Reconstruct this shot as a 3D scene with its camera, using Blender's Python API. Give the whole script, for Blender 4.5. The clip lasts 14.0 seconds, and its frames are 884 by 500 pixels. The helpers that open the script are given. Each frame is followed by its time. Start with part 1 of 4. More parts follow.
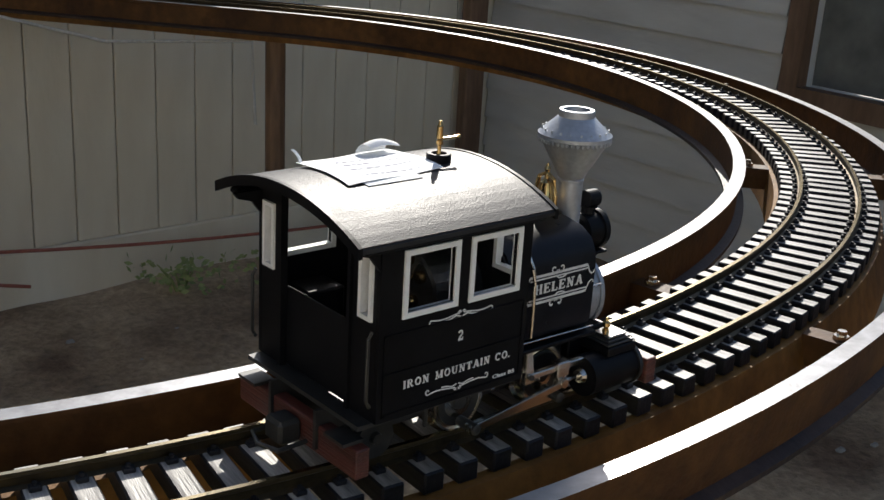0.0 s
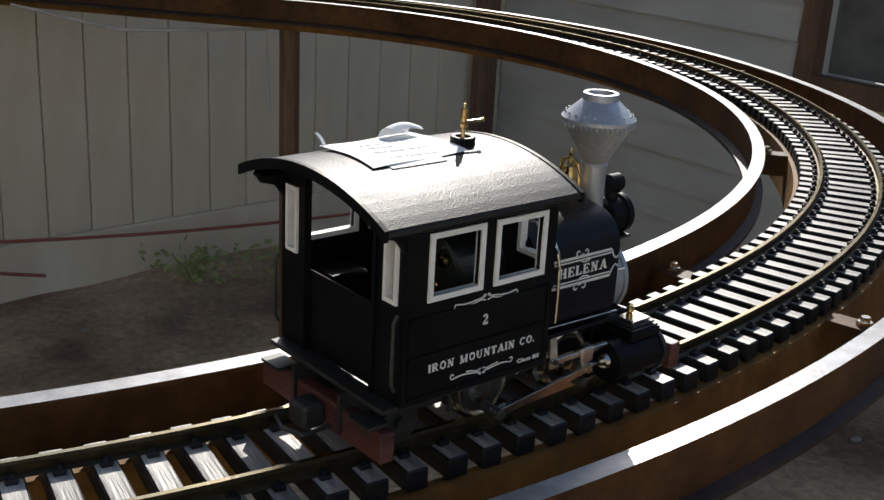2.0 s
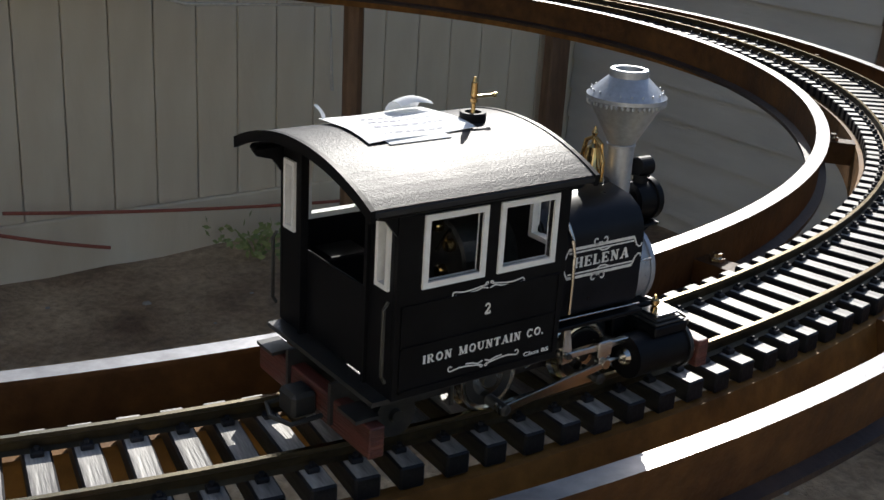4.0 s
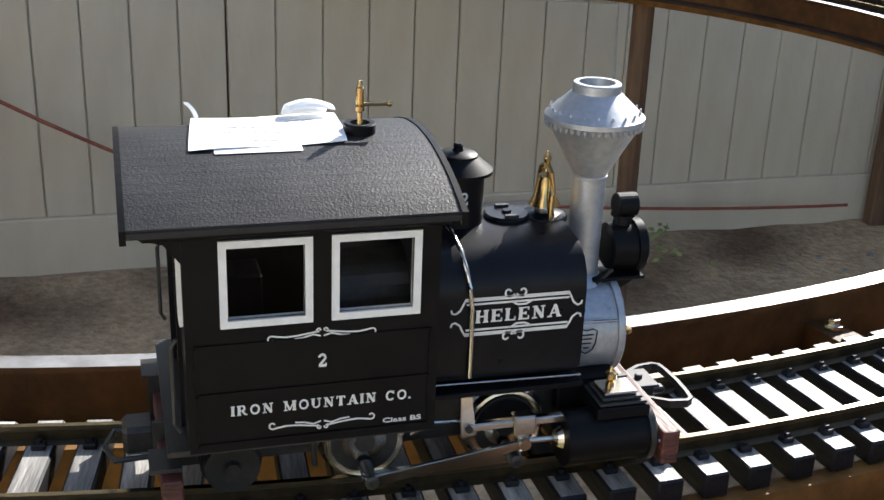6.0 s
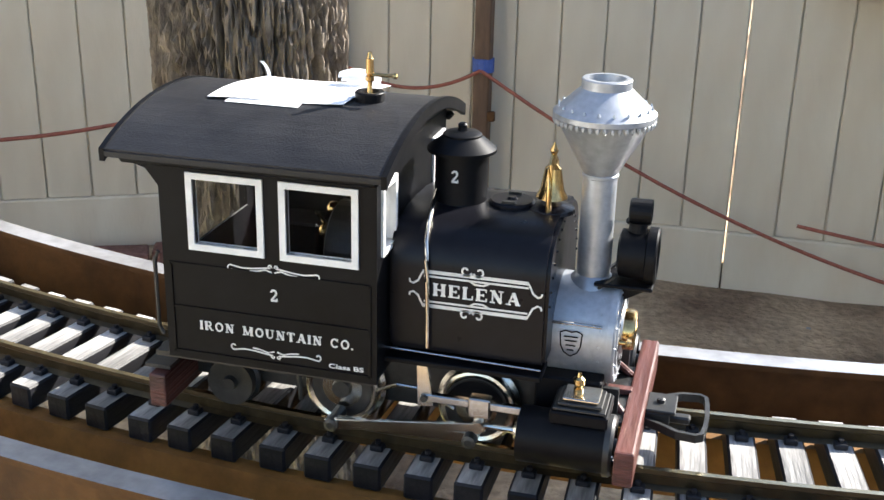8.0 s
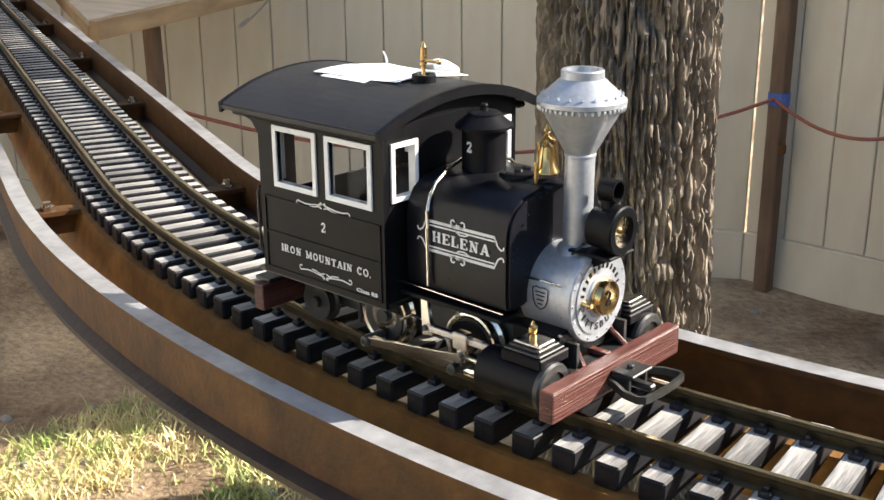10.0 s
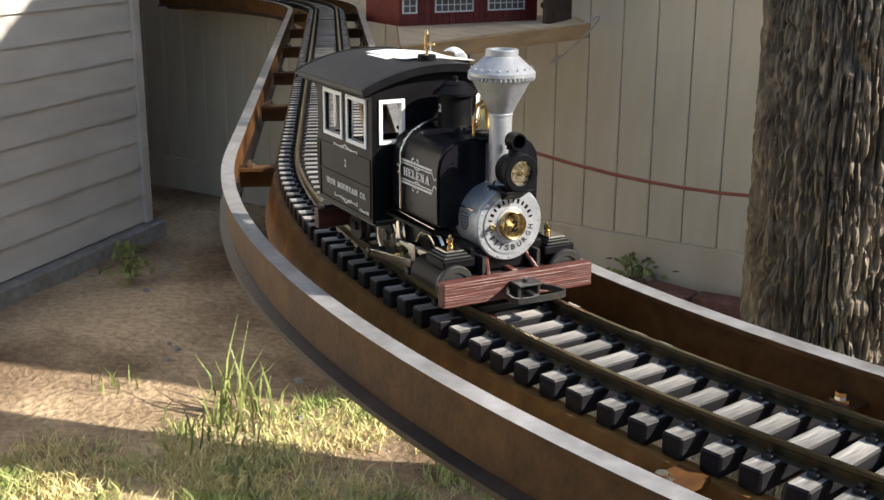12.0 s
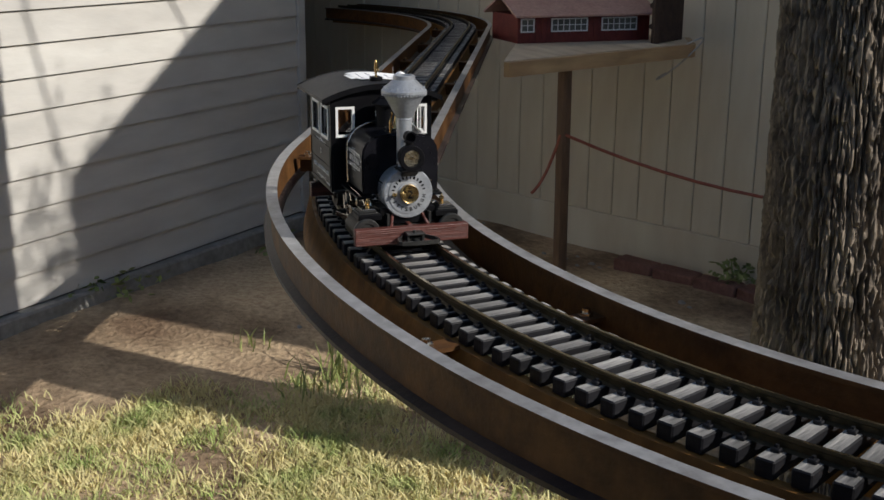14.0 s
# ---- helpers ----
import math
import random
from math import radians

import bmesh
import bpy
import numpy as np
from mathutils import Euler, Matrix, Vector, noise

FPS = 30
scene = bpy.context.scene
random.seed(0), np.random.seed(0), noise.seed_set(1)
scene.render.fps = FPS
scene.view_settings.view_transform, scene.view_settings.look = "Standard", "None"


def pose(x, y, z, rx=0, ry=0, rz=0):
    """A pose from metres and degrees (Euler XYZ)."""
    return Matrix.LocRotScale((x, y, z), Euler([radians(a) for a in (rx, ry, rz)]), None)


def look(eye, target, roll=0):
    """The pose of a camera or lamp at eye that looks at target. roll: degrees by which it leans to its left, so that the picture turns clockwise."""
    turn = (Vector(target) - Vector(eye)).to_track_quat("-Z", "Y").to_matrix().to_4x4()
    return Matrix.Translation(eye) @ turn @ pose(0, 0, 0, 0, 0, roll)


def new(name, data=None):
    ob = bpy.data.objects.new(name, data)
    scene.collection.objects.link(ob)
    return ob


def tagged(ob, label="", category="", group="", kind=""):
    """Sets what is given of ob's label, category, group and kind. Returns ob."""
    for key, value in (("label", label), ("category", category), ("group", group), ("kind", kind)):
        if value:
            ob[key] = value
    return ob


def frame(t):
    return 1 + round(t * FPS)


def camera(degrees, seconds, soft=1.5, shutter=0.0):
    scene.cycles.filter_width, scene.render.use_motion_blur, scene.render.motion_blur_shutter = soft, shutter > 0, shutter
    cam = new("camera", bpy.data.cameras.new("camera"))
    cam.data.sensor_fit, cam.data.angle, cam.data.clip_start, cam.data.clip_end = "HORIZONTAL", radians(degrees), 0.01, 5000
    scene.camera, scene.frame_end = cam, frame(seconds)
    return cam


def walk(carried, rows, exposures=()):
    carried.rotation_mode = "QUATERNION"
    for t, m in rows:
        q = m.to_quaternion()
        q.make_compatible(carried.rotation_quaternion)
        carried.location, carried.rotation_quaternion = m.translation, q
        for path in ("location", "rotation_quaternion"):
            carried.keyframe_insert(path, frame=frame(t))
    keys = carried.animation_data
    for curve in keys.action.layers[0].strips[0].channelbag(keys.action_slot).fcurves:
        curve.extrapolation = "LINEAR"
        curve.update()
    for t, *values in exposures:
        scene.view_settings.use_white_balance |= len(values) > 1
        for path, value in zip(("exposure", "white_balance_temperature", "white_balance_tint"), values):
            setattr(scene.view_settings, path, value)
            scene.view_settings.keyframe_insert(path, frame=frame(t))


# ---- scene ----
cam = camera(41.9, 14.0)
PATH = [
    (0, (-0.331, -0.377, 0.247), (0.91, 1.053, -0.395), 3.4),
    (0.5, (-0.333, -0.377, 0.247), (0.906, 1.055, -0.398), 3.6),
    (1, (-0.333, -0.375, 0.244), (0.902, 1.061, -0.399), 3.5),
    (1.5, (-0.334, -0.374, 0.244), (0.895, 1.063, -0.408), 3.3),
    (2, (-0.334, -0.372, 0.243), (0.89, 1.066, -0.416), 3.2),
    (2.5, (-0.335, -0.368, 0.242), (0.887, 1.064, -0.432), 3.4),
    (3, (-0.336, -0.366, 0.238), (0.884, 1.067, -0.438), 3.2),
    (5.5, (-0.137, -0.371, 0.231), (0.567, 1.352, -0.5), 3.4),
    (6, (-0.089, -0.375, 0.228), (0.44, 1.411, -0.501), 2.3),
    (6.5, (-0.042, -0.39, 0.228), (0.258, 1.451, -0.495), 1.4),
    (7, (0.021, -0.4, 0.224), (0.042, 1.471, -0.483), 1.5),
    (9.5, (0.273, -0.383, 0.219), (-0.807, 1.158, -0.458), -0.3),
    (10, (0.342, -0.38, 0.215), (-0.923, 1.031, -0.425), -0.4),
    (10.5, (0.405, -0.379, 0.211), (-0.998, 0.909, -0.4), 0.0),
    (11, (0.47, -0.37, 0.205), (-1.048, 0.794, -0.378), 0.1),
    (11.5, (0.542, -0.345, 0.201), (-1.077, 0.688, -0.36), 0.4),
    (12, (0.609, -0.323, 0.202), (-1.082, 0.591, -0.349), 0.3),
    (12.5, (0.675, -0.322, 0.221), (-1.036, 0.541, -0.352), 0.2),
    (13, (0.763, -0.294, 0.224), (-1.005, 0.461, -0.326), -0.1),
    (13.5, (0.851, -0.247, 0.218), (-0.978, 0.375, -0.3), -0.7),
    (14, (0.961, -0.259, 0.249), (-0.868, 0.345, -0.29), 0.4),
]
EXPOSURES = [(0.0, 0.32, 6300, 10), (3.0, 0.28, 6200, 10), (5.5, 0.75, 6150, 10), (6.0, 1.2, 6150, 10), (6.5, 1.5, 6100, 10), (7.0, 1.9, 6050, 10),
             (9.5, 1.6, 6600, 10), (10.5, 1.5, 6700, 10), (11.0, 1.3, 6800, 10), (11.5, 1.1, 6750, 10), (12.5, 1.0, 6550, 10), (13.0, 0.82, 6450, 10), (13.5, 0.5, 6400, 10), (14.0, -0.1, 6250, 10)]
walk(cam, [(t, look(eye, target, roll)) for t, eye, target, roll in PATH], EXPOSURES)

# ---- light: clear sky and one low sun ahead of the engine, over its left side ----
SUN_AZ, SUN_EL = radians(46), radians(33)
world = bpy.data.worlds.new("sky")
scene.world = world
world.use_nodes = True
wn = world.node_tree
sky = wn.nodes.new("ShaderNodeTexSky")
sky.sky_type, sky.sun_disc = "NISHITA", False
sky.sun_elevation, sky.sun_rotation = SUN_EL, math.pi / 2 - SUN_AZ
wn.nodes["Background"].inputs["Strength"].default_value = 0.1
wn.links.new(sky.outputs[0], wn.nodes["Background"].inputs["Color"])
sun = new("sun", bpy.data.lights.new("sun", "SUN"))
sun.data.energy, sun.data.angle, sun.data.color = 5.0, radians(0.5), (1.0, 0.93, 0.82)
toward = Vector((math.cos(SUN_EL) * math.cos(SUN_AZ), math.cos(SUN_EL) * math.sin(SUN_AZ), math.sin(SUN_EL)))
sun.matrix_world = look(toward * 20, (0, 0, 0))

GROUND = -0.655  # the yard lies this far below the rail tops


# ---- materials ----
def material(name, base, rough=0.5, metal=0.0, second=None, scale=20.0, amount=0.5, bump=0.0, bump_scale=None,
             stretch=(1, 1, 1), detail=6.0, spec=0.5, edges=(0.35, 0.65), rough_var=0.1):
    m = bpy.data.materials.new(name)
    m.use_nodes = True
    nt = m.node_tree
    b = nt.nodes["Principled BSDF"]
    b.inputs["Roughness"].default_value, b.inputs["Metallic"].default_value = rough, metal
    b.inputs["Specular IOR Level"].default_value = spec
    b.inputs["Base Color"].default_value = (*base, 1)
    tc = nt.nodes.new("ShaderNodeTexCoord")
    mp = nt.nodes.new("ShaderNodeMapping")
    mp.inputs["Scale"].default_value = stretch
    nt.links.new(tc.outputs["Object"], mp.inputs["Vector"])
    n1 = nt.nodes.new("ShaderNodeTexNoise")
    n1.inputs["Scale"].default_value, n1.inputs["Detail"].default_value = scale, detail
    n1.inputs["Roughness"].default_value = 0.65
    nt.links.new(mp.outputs[0], n1.inputs["Vector"])
    if second:
        r = nt.nodes.new("ShaderNodeValToRGB")
        r.color_ramp.elements[0].position, r.color_ramp.elements[1].position = edges
        r.color_ramp.elements[0].color, r.color_ramp.elements[1].color = (*base, 1), (*second, 1)
        nt.links.new(n1.outputs["Fac"], r.inputs["Fac"])
        n2 = nt.nodes.new("ShaderNodeTexNoise")
        n2.inputs["Scale"].default_value, n2.inputs["Detail"].default_value = scale * 6, 4
        nt.links.new(mp.outputs[0], n2.inputs["Vector"])
        mx = nt.nodes.new("ShaderNodeMix")
        mx.data_type, mx.blend_type = "RGBA", "OVERLAY"
        mx.inputs["Factor"].default_value = amount
        nt.links.new(r.outputs[0], mx.inputs[6])
        nt.links.new(n2.outputs["Fac"], mx.inputs[7])
        nt.links.new(mx.outputs[2], b.inputs["Base Color"])
    if rough_var:
        mr = nt.nodes.new("ShaderNodeMapRange")
        mr.inputs["To Min"].default_value = max(rough - rough_var, 0.03)
        mr.inputs["To Max"].default_value = min(rough + rough_var, 1)
        nt.links.new(n1.outputs["Fac"], mr.inputs["Value"])
        nt.links.new(mr.outputs[0], b.inputs["Roughness"])
    if bump:
        n3 = nt.nodes.new("ShaderNodeTexNoise")
        n3.inputs["Scale"].default_value, n3.inputs["Detail"].default_value = bump_scale or scale * 4, 5
        nt.links.new(mp.outputs[0], n3.inputs["Vector"])
        bp = nt.nodes.new("ShaderNodeBump")
        bp.inputs["Strength"].default_value, bp.inputs["Distance"].default_value = bump, 0.4 / (bump_scale or scale * 4)
        nt.links.new(n3.outputs["Fac"], bp.inputs["Height"])
        nt.links.new(bp.outputs[0], b.inputs["Normal"])
    return m


BLACK = material("black_engine_paint", (0.003, 0.003, 0.004), 0.42, second=(0.006, 0.006, 0.007), scale=60, amount=0.2, bump=0.03, bump_scale=900, spec=0.13)
ROOF = material("black_crackle_roof_paint", (0.011, 0.011, 0.013), 0.47, second=(0.02, 0.02, 0.022), scale=50, amount=0.3, bump=0.6, bump_scale=1200, spec=0.32)
TANK = material("black_satin_tank_paint", (0.005, 0.005, 0.007), 0.3, second=(0.009, 0.009, 0.012), scale=40, amount=0.2, spec=0.18)
GEAR = material("blackened_metal", (0.012, 0.012, 0.012), 0.4, second=(0.03, 0.03, 0.028), scale=160, amount=0.3, bump=0.05)
STEEL = material("bright_steel", (0.7, 0.67, 0.6), 0.22, 1.0, second=(0.5, 0.46, 0.4), scale=120, amount=0.3)
SILVER = material("silver_smokebox_paint", (0.36, 0.38, 0.41), 0.42, 0.6, second=(0.45, 0.47, 0.5), scale=70, amount=0.25, bump=0.06, bump_scale=800)
BRASS = material("polished_brass", (0.62, 0.44, 0.19), 0.2, 1.0, second=(0.45, 0.29, 0.12), scale=150, amount=0.3)
WHITE = material("white_window_paint", (0.78, 0.78, 0.77), 0.5, second=(0.7, 0.7, 0.69), scale=200, amount=0.2)
LETTER = material("white_lettering", (0.75, 0.75, 0.73), 0.6, second=(0.66, 0.66, 0.64), scale=300, amount=0.2)
REDWOOD = material("red_brown_wood", (0.045, 0.012, 0.009), 0.45, second=(0.12, 0.036, 0.026), scale=60, amount=0.5, stretch=(1, 0.12, 6), bump=0.5, bump_scale=180)
PAPER = material("white_paper", (0.92, 0.92, 0.91), 0.8, second=(0.87, 0.87, 0.88), scale=60, amount=0.15)
INK = material("blue_black_ink", (0.3, 0.3, 0.36), 0.8, second=(0.45, 0.45, 0.5), scale=200)
LENS = material("lamp_reflector", (0.8, 0.74, 0.6), 0.14, 1.0, second=(0.5, 0.36, 0.16), scale=260, bump=0.9, bump_scale=330)
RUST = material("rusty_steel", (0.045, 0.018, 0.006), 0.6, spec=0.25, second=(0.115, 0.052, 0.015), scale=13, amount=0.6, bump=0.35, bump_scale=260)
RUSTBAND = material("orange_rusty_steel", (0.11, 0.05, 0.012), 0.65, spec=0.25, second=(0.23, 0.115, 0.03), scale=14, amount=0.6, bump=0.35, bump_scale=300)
FLANGE = material("dark_bottom_flange", (0.018, 0.012, 0.012), 0.5, second=(0.05, 0.032, 0.025), scale=18, amount=0.5, bump=0.3, bump_scale=280, spec=0.3)
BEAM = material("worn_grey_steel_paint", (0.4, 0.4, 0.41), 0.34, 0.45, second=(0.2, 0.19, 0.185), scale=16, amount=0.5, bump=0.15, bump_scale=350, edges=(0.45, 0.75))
RAIL = material("tarnished_brass_rail", (0.1, 0.075, 0.04), 0.42, 0.85, second=(0.055, 0.043, 0.027), scale=40, amount=0.4)
RAILTOP = material("polished_rail_head", (0.5, 0.42, 0.27), 0.22, 1.0, second=(0.4, 0.33, 0.2), scale=60, amount=0.3)
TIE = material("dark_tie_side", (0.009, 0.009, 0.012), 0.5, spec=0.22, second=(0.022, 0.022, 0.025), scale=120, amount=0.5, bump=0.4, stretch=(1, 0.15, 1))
# tie tops carry the sun's brightness in their colour, over a grain pattern
TIETOP = material("sunlit_tie_top", (0.17, 0.165, 0.16), 0.5, second=(0.5, 0.48, 0.45), scale=150, amount=0.7, bump=0.7, bump_scale=260, stretch=(1, 0.09, 1))
# random darkening tie by tie stands in for dappled shade
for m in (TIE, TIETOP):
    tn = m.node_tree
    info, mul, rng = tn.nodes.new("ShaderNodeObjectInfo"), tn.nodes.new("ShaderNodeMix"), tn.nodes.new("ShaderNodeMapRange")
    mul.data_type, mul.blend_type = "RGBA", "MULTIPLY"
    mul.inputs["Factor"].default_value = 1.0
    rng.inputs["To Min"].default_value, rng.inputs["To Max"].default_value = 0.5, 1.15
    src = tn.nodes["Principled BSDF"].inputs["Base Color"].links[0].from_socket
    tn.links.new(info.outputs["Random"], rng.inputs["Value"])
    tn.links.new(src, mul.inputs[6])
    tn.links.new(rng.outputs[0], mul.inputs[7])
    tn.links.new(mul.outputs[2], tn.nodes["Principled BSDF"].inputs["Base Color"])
SIDING = material("cream_wall_paint", (0.68, 0.605, 0.475), 0.75, second=(0.6, 0.525, 0.4), scale=1.6, amount=0.35, bump=0.2, bump_scale=40, stretch=(1, 1, 0.3))
LAP = material("pale_grey_house_paint", (0.56, 0.54, 0.5), 0.7, second=(0.47, 0.45, 0.42), scale=2, amount=0.3, bump=0.2, bump_scale=50, stretch=(0.3, 0.3, 1))
TRIM = material("brown_post_paint", (0.1, 0.055, 0.03), 0.65, second=(0.17, 0.1, 0.06), scale=14, amount=0.5, bump=0.2, stretch=(1, 1, 0.2))
PLY = material("pale_plywood", (0.5, 0.4, 0.28), 0.7, second=(0.6, 0.5, 0.37), scale=6, amount=0.4, stretch=(0.2, 1, 1), bump=0.1)
FASCIA = material("tan_fascia_board", (0.42, 0.26, 0.13), 0.65, second=(0.5, 0.34, 0.18), scale=10, amount=0.4, stretch=(0.2, 0.2, 1))
BARN = material("barn_red_paint", (0.16, 0.02, 0.015), 0.6, second=(0.11, 0.014, 0.012), scale=30, amount=0.3)
PINK = material("faded_red_roofing", (0.55, 0.33, 0.26), 0.7, second=(0.47, 0.27, 0.22), scale=18, amount=0.3)
BARK = material("furrowed_grey_bark", (0.07, 0.054, 0.041), 0.9, second=(0.27, 0.22, 0.165), scale=24, amount=0.7, bump=1.0, bump_scale=80, stretch=(1, 1, 0.55))
LEAF = material("green_leaf", (0.05, 0.09, 0.02), 0.6, second=(0.09, 0.14, 0.03), scale=3, amount=0.4)
GRASS = material("dry_and_green_grass", (0.24, 0.34, 0.085), 0.7, second=(0.66, 0.58, 0.29), scale=9, amount=0.4, edges=(0.34, 0.56))
WEED = material("green_weed", (0.15, 0.2, 0.055), 0.6, second=(0.34, 0.36, 0.13), scale=12, amount=0.3)
CONCRETE = material("grey_concrete", (0.3, 0.29, 0.27), 0.85, second=(0.22, 0.21, 0.19), scale=8, amount=0.5, bump=0.3)
BRICK = material("dark_red_brick", (0.13, 0.055, 0.04), 0.85, second=(0.2, 0.1, 0.08), scale=25, amount=0.5, bump=0.5)
ROPE = material("red_cord", (0.26, 0.07, 0.045), 0.7, second=(0.33, 0.11, 0.07), scale=60)
BLUE = material("blue_tie", (0.05, 0.1, 0.35), 0.6, second=(0.08, 0.14, 0.4), scale=60)
WIRE = material("pale_wire", (0.4, 0.38, 0.34), 0.5, second=(0.5, 0.48, 0.45), scale=60)
DARKGLASS = material("dusk_window_glass", (0.1, 0.105, 0.1), 0.12, second=(0.15, 0.15, 0.14), scale=3, rough_var=0.02)

GLASS = bpy.data.materials.new("clear_pane")
GLASS.use_nodes = True
gb = GLASS.node_tree.nodes["Principled BSDF"]
gb.inputs["Transmission Weight"].default_value, gb.inputs["Roughness"].default_value = 1.0, 0.03
gb.inputs["IOR"].default_value, gb.inputs["Base Color"].default_value = 1.08, (0.97, 0.98, 0.98, 1)

# ground: bare brown dirt, sand and thin lawn
SOIL = bpy.data.materials.new("bare_soil")
SOIL.use_nodes = True
nt = SOIL.node_tree
sb = nt.nodes["Principled BSDF"]
sb.inputs["Roughness"].default_value, sb.inputs["Specular IOR Level"].default_value = 0.95, 0.15
geo = nt.nodes.new("ShaderNodeNewGeometry")
na, nb = nt.nodes.new("ShaderNodeTexNoise"), nt.nodes.new("ShaderNodeTexNoise")
na.inputs["Scale"].default_value, na.inputs["Detail"].default_value = 2.8, 8
nb.inputs["Scale"].default_value, nb.inputs["Detail"].default_value = 62, 6
for n in (na, nb):
    nt.links.new(geo.outputs["Position"], n.inputs["Vector"])
ra = nt.nodes.new("ShaderNodeValToRGB")
ra.color_ramp.elements[0].position, ra.color_ramp.elements[0].color = 0.36, (0.17, 0.115, 0.075, 1)
ra.color_ramp.elements[1].position, ra.color_ramp.elements[1].color = 0.66, (0.6, 0.46, 0.3, 1)
nt.links.new(na.outputs["Fac"], ra.inputs["Fac"])
mx = nt.nodes.new("ShaderNodeMix")
mx.data_type, mx.blend_type = "RGBA", "OVERLAY"
mx.inputs["Factor"].default_value = 0.6
nt.links.new(ra.outputs[0], mx.inputs[6])
nt.links.new(nb.outputs["Fac"], mx.inputs[7])
nt.links.new(mx.outputs[2], sb.inputs["Base Color"])
sbump = nt.nodes.new("ShaderNodeBump")
sbump.inputs["Strength"].default_value, sbump.inputs["Distance"].default_value = 0.6, 0.02
nt.links.new(nb.outputs["Fac"], sbump.inputs["Height"])
nt.links.new(sbump.outputs[0], sb.inputs["Normal"])


# ---- mesh helpers ----
def part(name, bm, mat, parent=None, label="", smooth=False):
    """Links a bmesh as one mesh object, under parent if there is one."""
    me = bpy.data.meshes.new(name)
    bmesh.ops.recalc_face_normals(bm, faces=bm.faces)
    if smooth:
        for f in bm.faces:
            f.smooth = len(f.verts) <= 4
        for e in bm.edges:
            if len(e.link_faces) == 2 and e.calc_face_angle(0) > 0.6:
                e.smooth = False
    bm.to_mesh(me)
    bm.free()
    for m in mat if isinstance(mat, (list, tuple)) else [mat]:
        me.materials.append(m)
    ob = new(name, me)
    if parent:
        ob.parent = parent
    if label:
        tagged(ob, label)
    return ob


def thing(name, label, category, group="", kind="", at=None):
    ob = new(name)
    ob.empty_display_size = 0.02
    if at:
        ob.location = at
    return tagged(ob, label, category, group, kind)


def box(x0, x1, y0, y1, z0, z1, bevel=0.0, bm=None, seg=1):
    own = bm or bmesh.new()
    g = bmesh.ops.create_cube(own, size=1, matrix=Matrix.LocRotScale(((x0 + x1) / 2, (y0 + y1) / 2, (z0 + z1) / 2), None, (x1 - x0, y1 - y0, z1 - z0)))
    if bevel:
        edges = list({e for v in g["verts"] for e in v.link_edges})
        bmesh.ops.bevel(own, geom=edges, offset=bevel, segments=seg, affect="EDGES", profile=0.5)
    return own


def lathe(profile, at=(0, 0, 0), axis="z", seg=32, bm=None):
    """A turned solid: profile rows are (along the axis, radius)."""
    own = bm or bmesh.new()
    rings = []
    for h, r in profile:
        ring = []
        for i in range(seg):
            a = 2 * math.pi * i / seg
            c, s = r * math.cos(a), r * math.sin(a)
            p = {"z": (c, s, h), "x": (h, c, s), "y": (s, h, c)}[axis]
            ring.append(own.verts.new((p[0] + at[0], p[1] + at[1], p[2] + at[2])))
        rings.append(ring)
    for a, b in zip(rings, rings[1:]):
        for i in range(seg):
            own.faces.new((a[i], a[(i + 1) % seg], b[(i + 1) % seg], b[i]))
    own.faces.new(rings[0])
    own.faces.new(rings[-1][::-1])
    return own


def tube(points, r, seg=10, bm=None, taper=1.0):
    """A round bar through points."""
    own = bm or bmesh.new()
    pts = [Vector(p) for p in points]
    rings = []
    up = Vector((0.13, 0.21, 0.97)).normalized()
    for i, p in enumerate(pts):
        d = (pts[min(i + 1, len(pts) - 1)] - pts[max(i - 1, 0)]).normalized()
        u = d.cross(up)
        u = (u if u.length > 0.05 else d.cross(Vector((1, 0, 0)))).normalized()
        w = d.cross(u)
        k = r * (1 + (taper - 1) * i / max(len(pts) - 1, 1))
        rings.append([own.verts.new(p + k * (math.cos(2 * math.pi * j / seg) * u + math.sin(2 * math.pi * j / seg) * w)) for j in range(seg)])
    for a, b in zip(rings, rings[1:]):
        for j in range(seg):
            own.faces.new((a[j], a[(j + 1) % seg], b[(j + 1) % seg], b[j]))
    own.faces.new(rings[0])
    own.faces.new(rings[-1][::-1])
    return own


def prism(outline, lo, hi, axis="x", bevel=0.0):
    """A solid with that flat outline, from lo to hi along the axis."""
    bm = bmesh.new()
    put = {"x": lambda a, b, h: (h, a, b), "y": lambda a, b, h: (a, h, b), "z": lambda a, b, h: (a, b, h)}[axis]
    v0 = [bm.verts.new(put(a, b, lo)) for a, b in outline]
    v1 = [bm.verts.new(put(a, b, hi)) for a, b in outline]
    n = len(outline)
    bm.faces.new(v0)
    bm.faces.new(v1[::-1])
    for i in range(n):
        bm.faces.new((v0[i], v1[i], v1[(i + 1) % n], v0[(i + 1) % n]))
    if bevel:
        bmesh.ops.recalc_face_normals(bm, faces=bm.faces)
        bmesh.ops.bevel(bm, geom=[e for e in bm.edges if e.calc_face_angle(0) > 0.5], offset=bevel, segments=2, affect="EDGES")
    return bm


